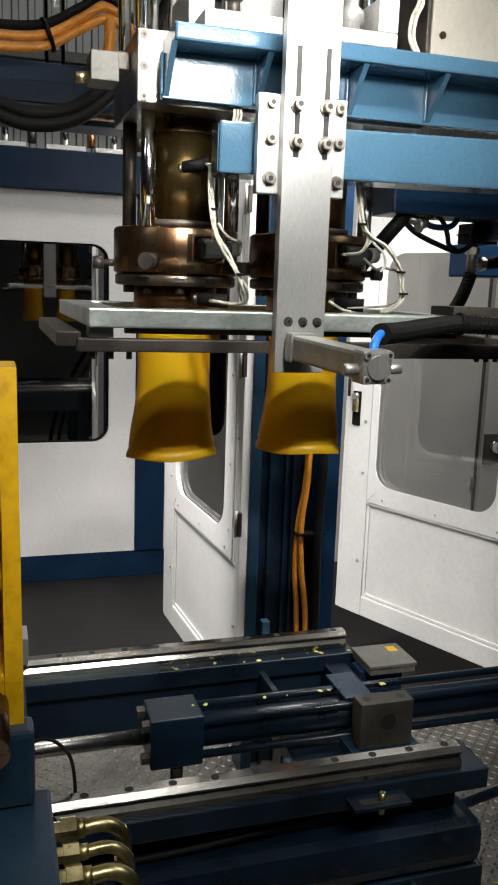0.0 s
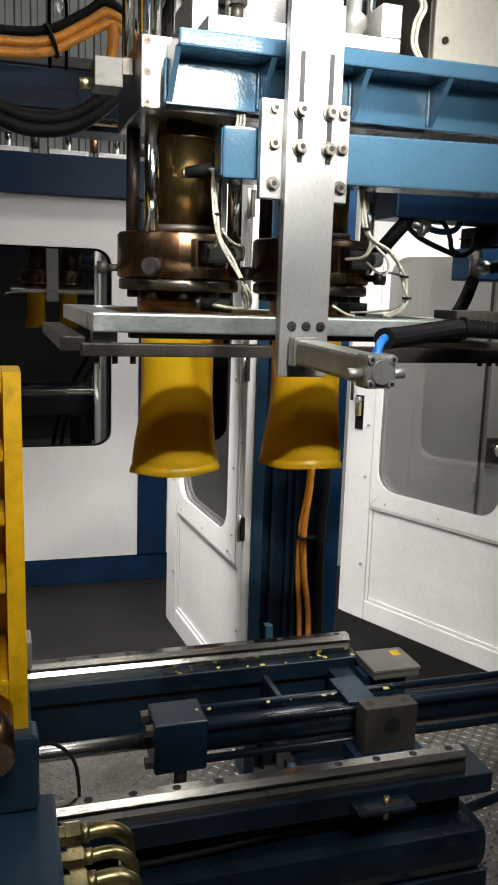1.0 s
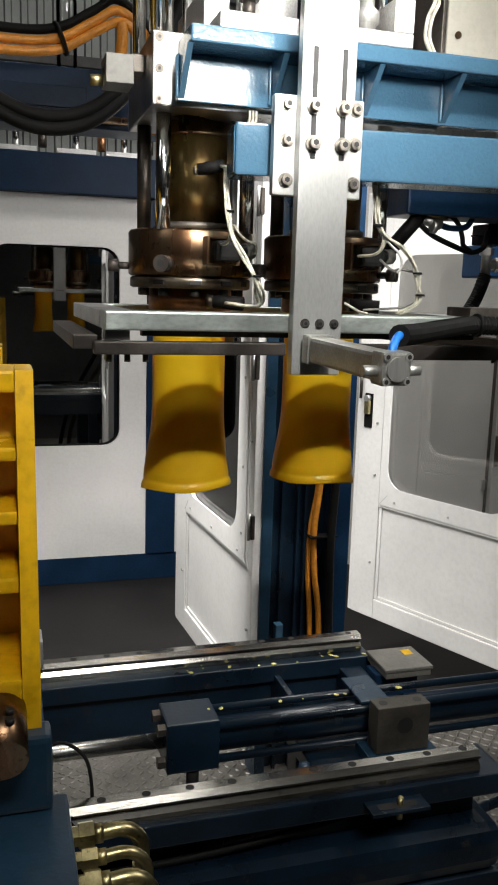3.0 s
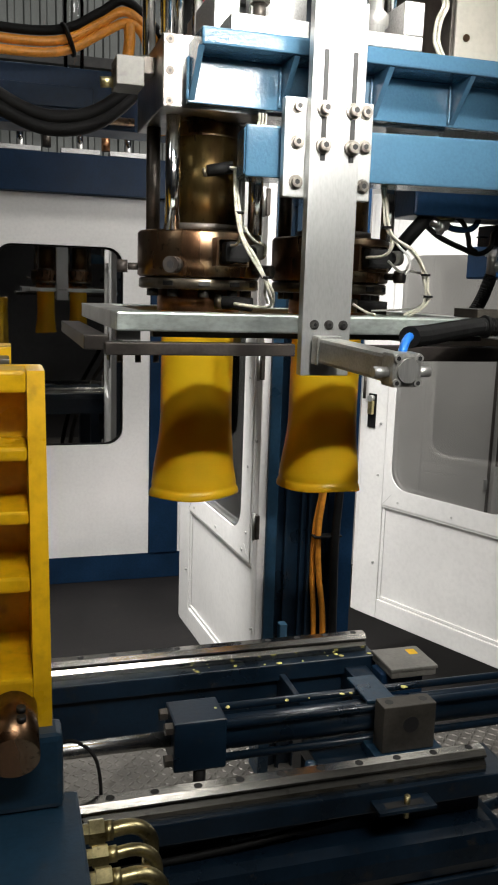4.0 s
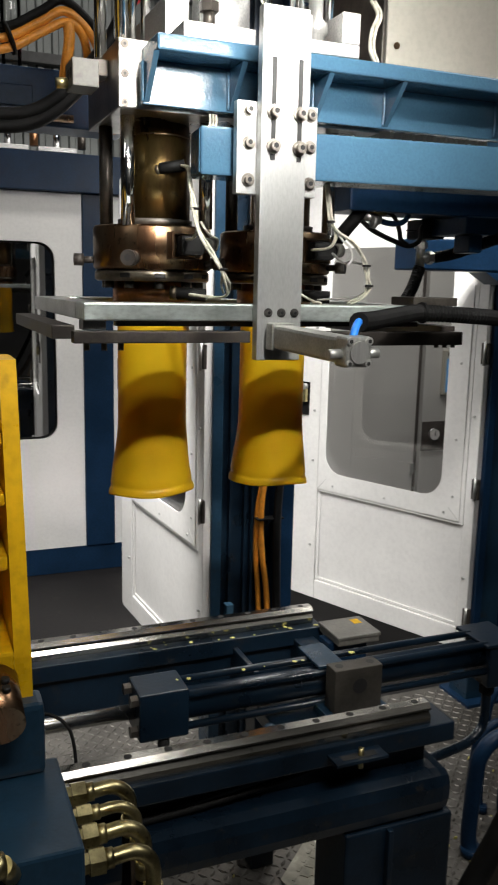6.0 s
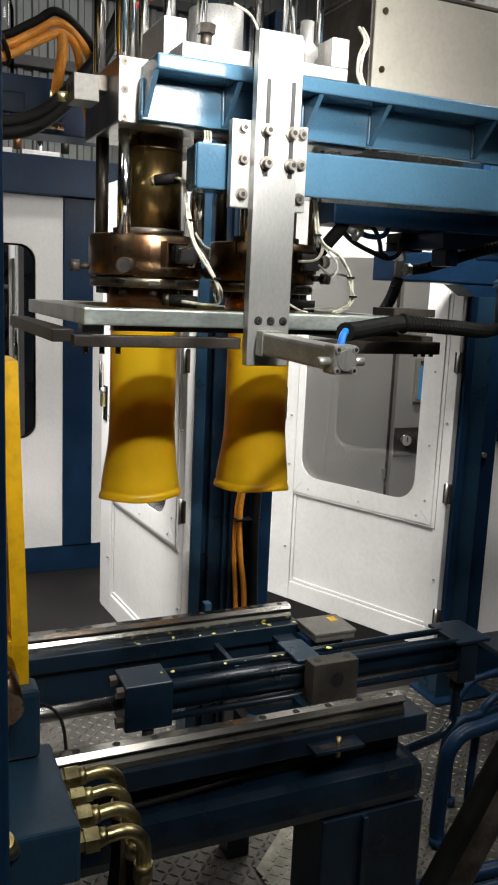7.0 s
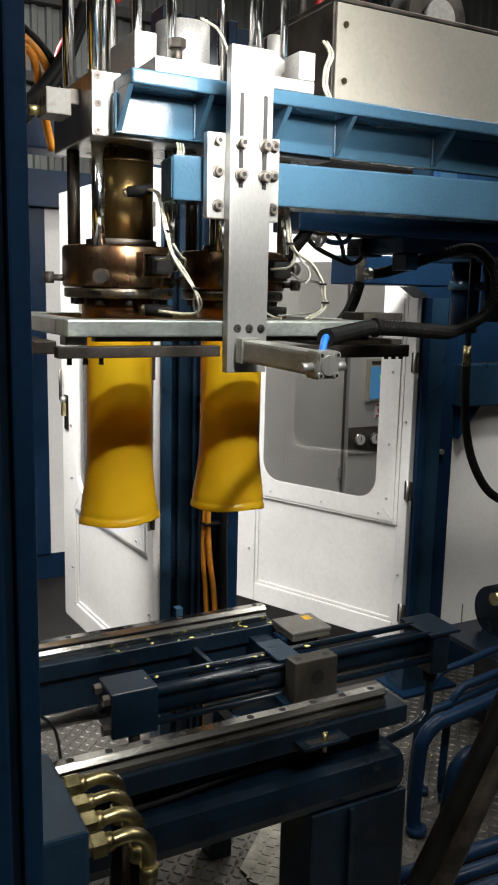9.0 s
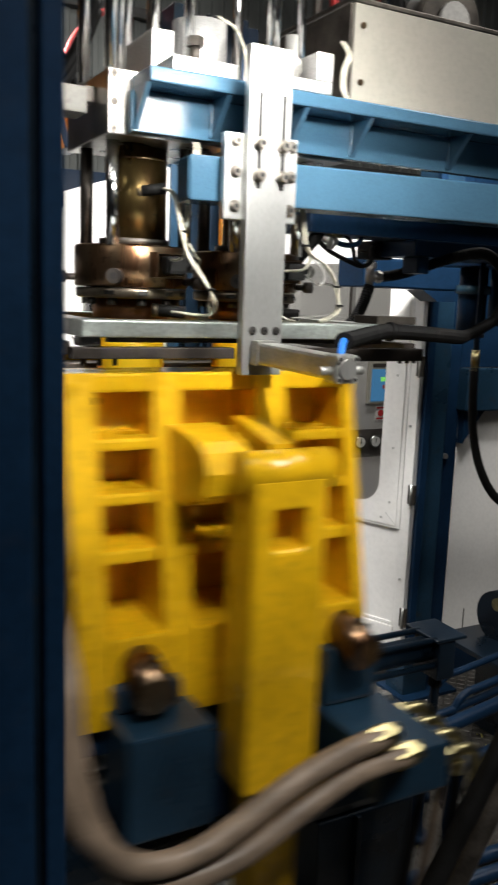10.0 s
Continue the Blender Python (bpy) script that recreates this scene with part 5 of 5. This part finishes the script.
for pts in loops:
    part("loop_hose", pipe(pts, 0.0205, 14), M_BROWN, car, "worn grey-brown hydraulic hose")
    x, z = pts[0][0], pts[0][2]
    c = part("hose_end", cyl((x - 0.03, 1.138, z - 0.001), (x + 0.02, 1.145, z + 0.001), 0.0235, 6), M_BRASS, car, "brass hose end")
    part("collar", cyl((x + 0.02, 1.145, z + 0.001), (x + 0.036, 1.148, z), 0.018, 18), M_BRASS, c)
    part("stub", cyl((x + 0.034, 1.147, z), (x + 0.05, 1.195, 0.842), 0.014, 12), M_BRASS, c)
# sensor cable and clip on the carriage side
part("sensor_cable", pipe([(XR + 0.014, 1.6, 0.86), (XR + 0.05, 1.6, 0.86), (XR + 0.085, 1.58, 0.83), (XR + 0.09, 1.55, 0.76), (XR + 0.07, 1.50, 0.74), (XR + 0.045, 1.45, 0.80)], 0.0035, 8), M_BLACK, car)
part("rail_wiper", box(XR + 0.005, XR + 0.03, 2.06, 2.14, 0.793, 0.86, bev=0.003), M_STEEL, car)


# ---- the two soft plastic tubes that sink out of the heads ----
def parison(cx, rb, lean, seed):
    rng = random.Random(seed)
    n = 56
    zs = [0, 0.002, 0.006, 0.011, 0.015, 0.0175, 0.021, 0.026, 0.034, 0.045, 0.06, 0.075, 0.09, 0.105, 0.12, 0.14, 0.17, 0.22, 0.30, 0.40, 0.448, 0.465, 0.49]
    bm = bmesh.new()
    rings = []
    for z in zs:
        r = 0.0735 + (rb - 0.0735) * max(0, 1 - z / 0.155) ** 1.3
        r -= 0.0008 * max(0, z - 0.448) * 1000 if z < 0.47 else 0.0185
        r += 0.0012 * math.exp(-((z - 0.007) / 0.007) ** 4) - 0.0016 * math.exp(-((z - 0.019) / 0.004) ** 2)
        ring = []
        for k in range(n):
            a = 2 * math.pi * k / n
            soft = math.exp(-z / 0.10)
            lump = math.exp(-((z - 0.058) / 0.034) ** 2)
            rr = r * (1 + soft * (0.034 * math.cos(2 * a + seed) + 0.024 * math.cos(3 * a + 1.7 * seed)) - lump * 0.026 * math.cos(5 * (a + 1.65 - 0.1 * seed)) - 0.004 * math.cos(5 * a))
            sag = soft * (0.007 * math.cos(a + seed) + 0.003 * math.cos(3 * a + 2 * seed)) * (1 if z < 0.05 else 0.3)
            ring.append(bm.verts.new((rr * math.cos(a) + lean * math.exp(-z / 0.08), rr * math.sin(a), z + sag)))
        rings.append(ring)
    inner = [[bm.verts.new((v.co.x * 0.965, v.co.y * 0.965, v.co.z + (0.001 if i == 0 else 0))) for v in ring] for i, ring in enumerate(rings[:18])]
    for a, b in zip(rings, rings[1:]):
        for k in range(n):
            bm.faces.new((a[k], a[(k + 1) % n], b[(k + 1) % n], b[k])).smooth = True
    for a, b in zip(inner, inner[1:]):
        for k in range(n):
            bm.faces.new((a[(k + 1) % n], a[k], b[k], b[(k + 1) % n])).smooth = True
    for k in range(n):
        bm.faces.new((rings[0][(k + 1) % n], rings[0][k], inner[0][k], inner[0][(k + 1) % n]))
    ob = part("plastic_tube", bm, M_PARISON)
    ob.location = (cx, 1.845, 1.33)
    return tagged(ob, "soft yellow plastic tube hanging from the extrusion head", "plastic tube", "plastic tubes")


tube_a = parison(0.440, 0.0905, -0.003, 1)
tube_b = parison(0.722, 0.0895, -0.003, 2)


def motions():
    sink = ((0, 1.335), (1, 1.312), (2.5, 1.286), (4.5, 1.25), (5.5, 1.234), (7.5, 1.203), (9, 1.174), (10, 1.155))
    walk(tube_a, [(t, pose(0.440, 1.845, z)) for t, z in sink])
    walk(tube_b, [(t, pose(0.722, 1.845, z + 0.004)) for t, z in sink])
    slide = ((0, 0), (8.95, 0), (9.05, 0.025), (9.2, 0.13), (9.3, 0.20), (9.5, 0.337), (9.7, 0.48), (9.8, 0.55), (9.9, 0.625), (10, 0.705))
    walk(car, [(t, pose(-0.2 + d, 1.82, 0.79)) for t, d in slide])


motions()
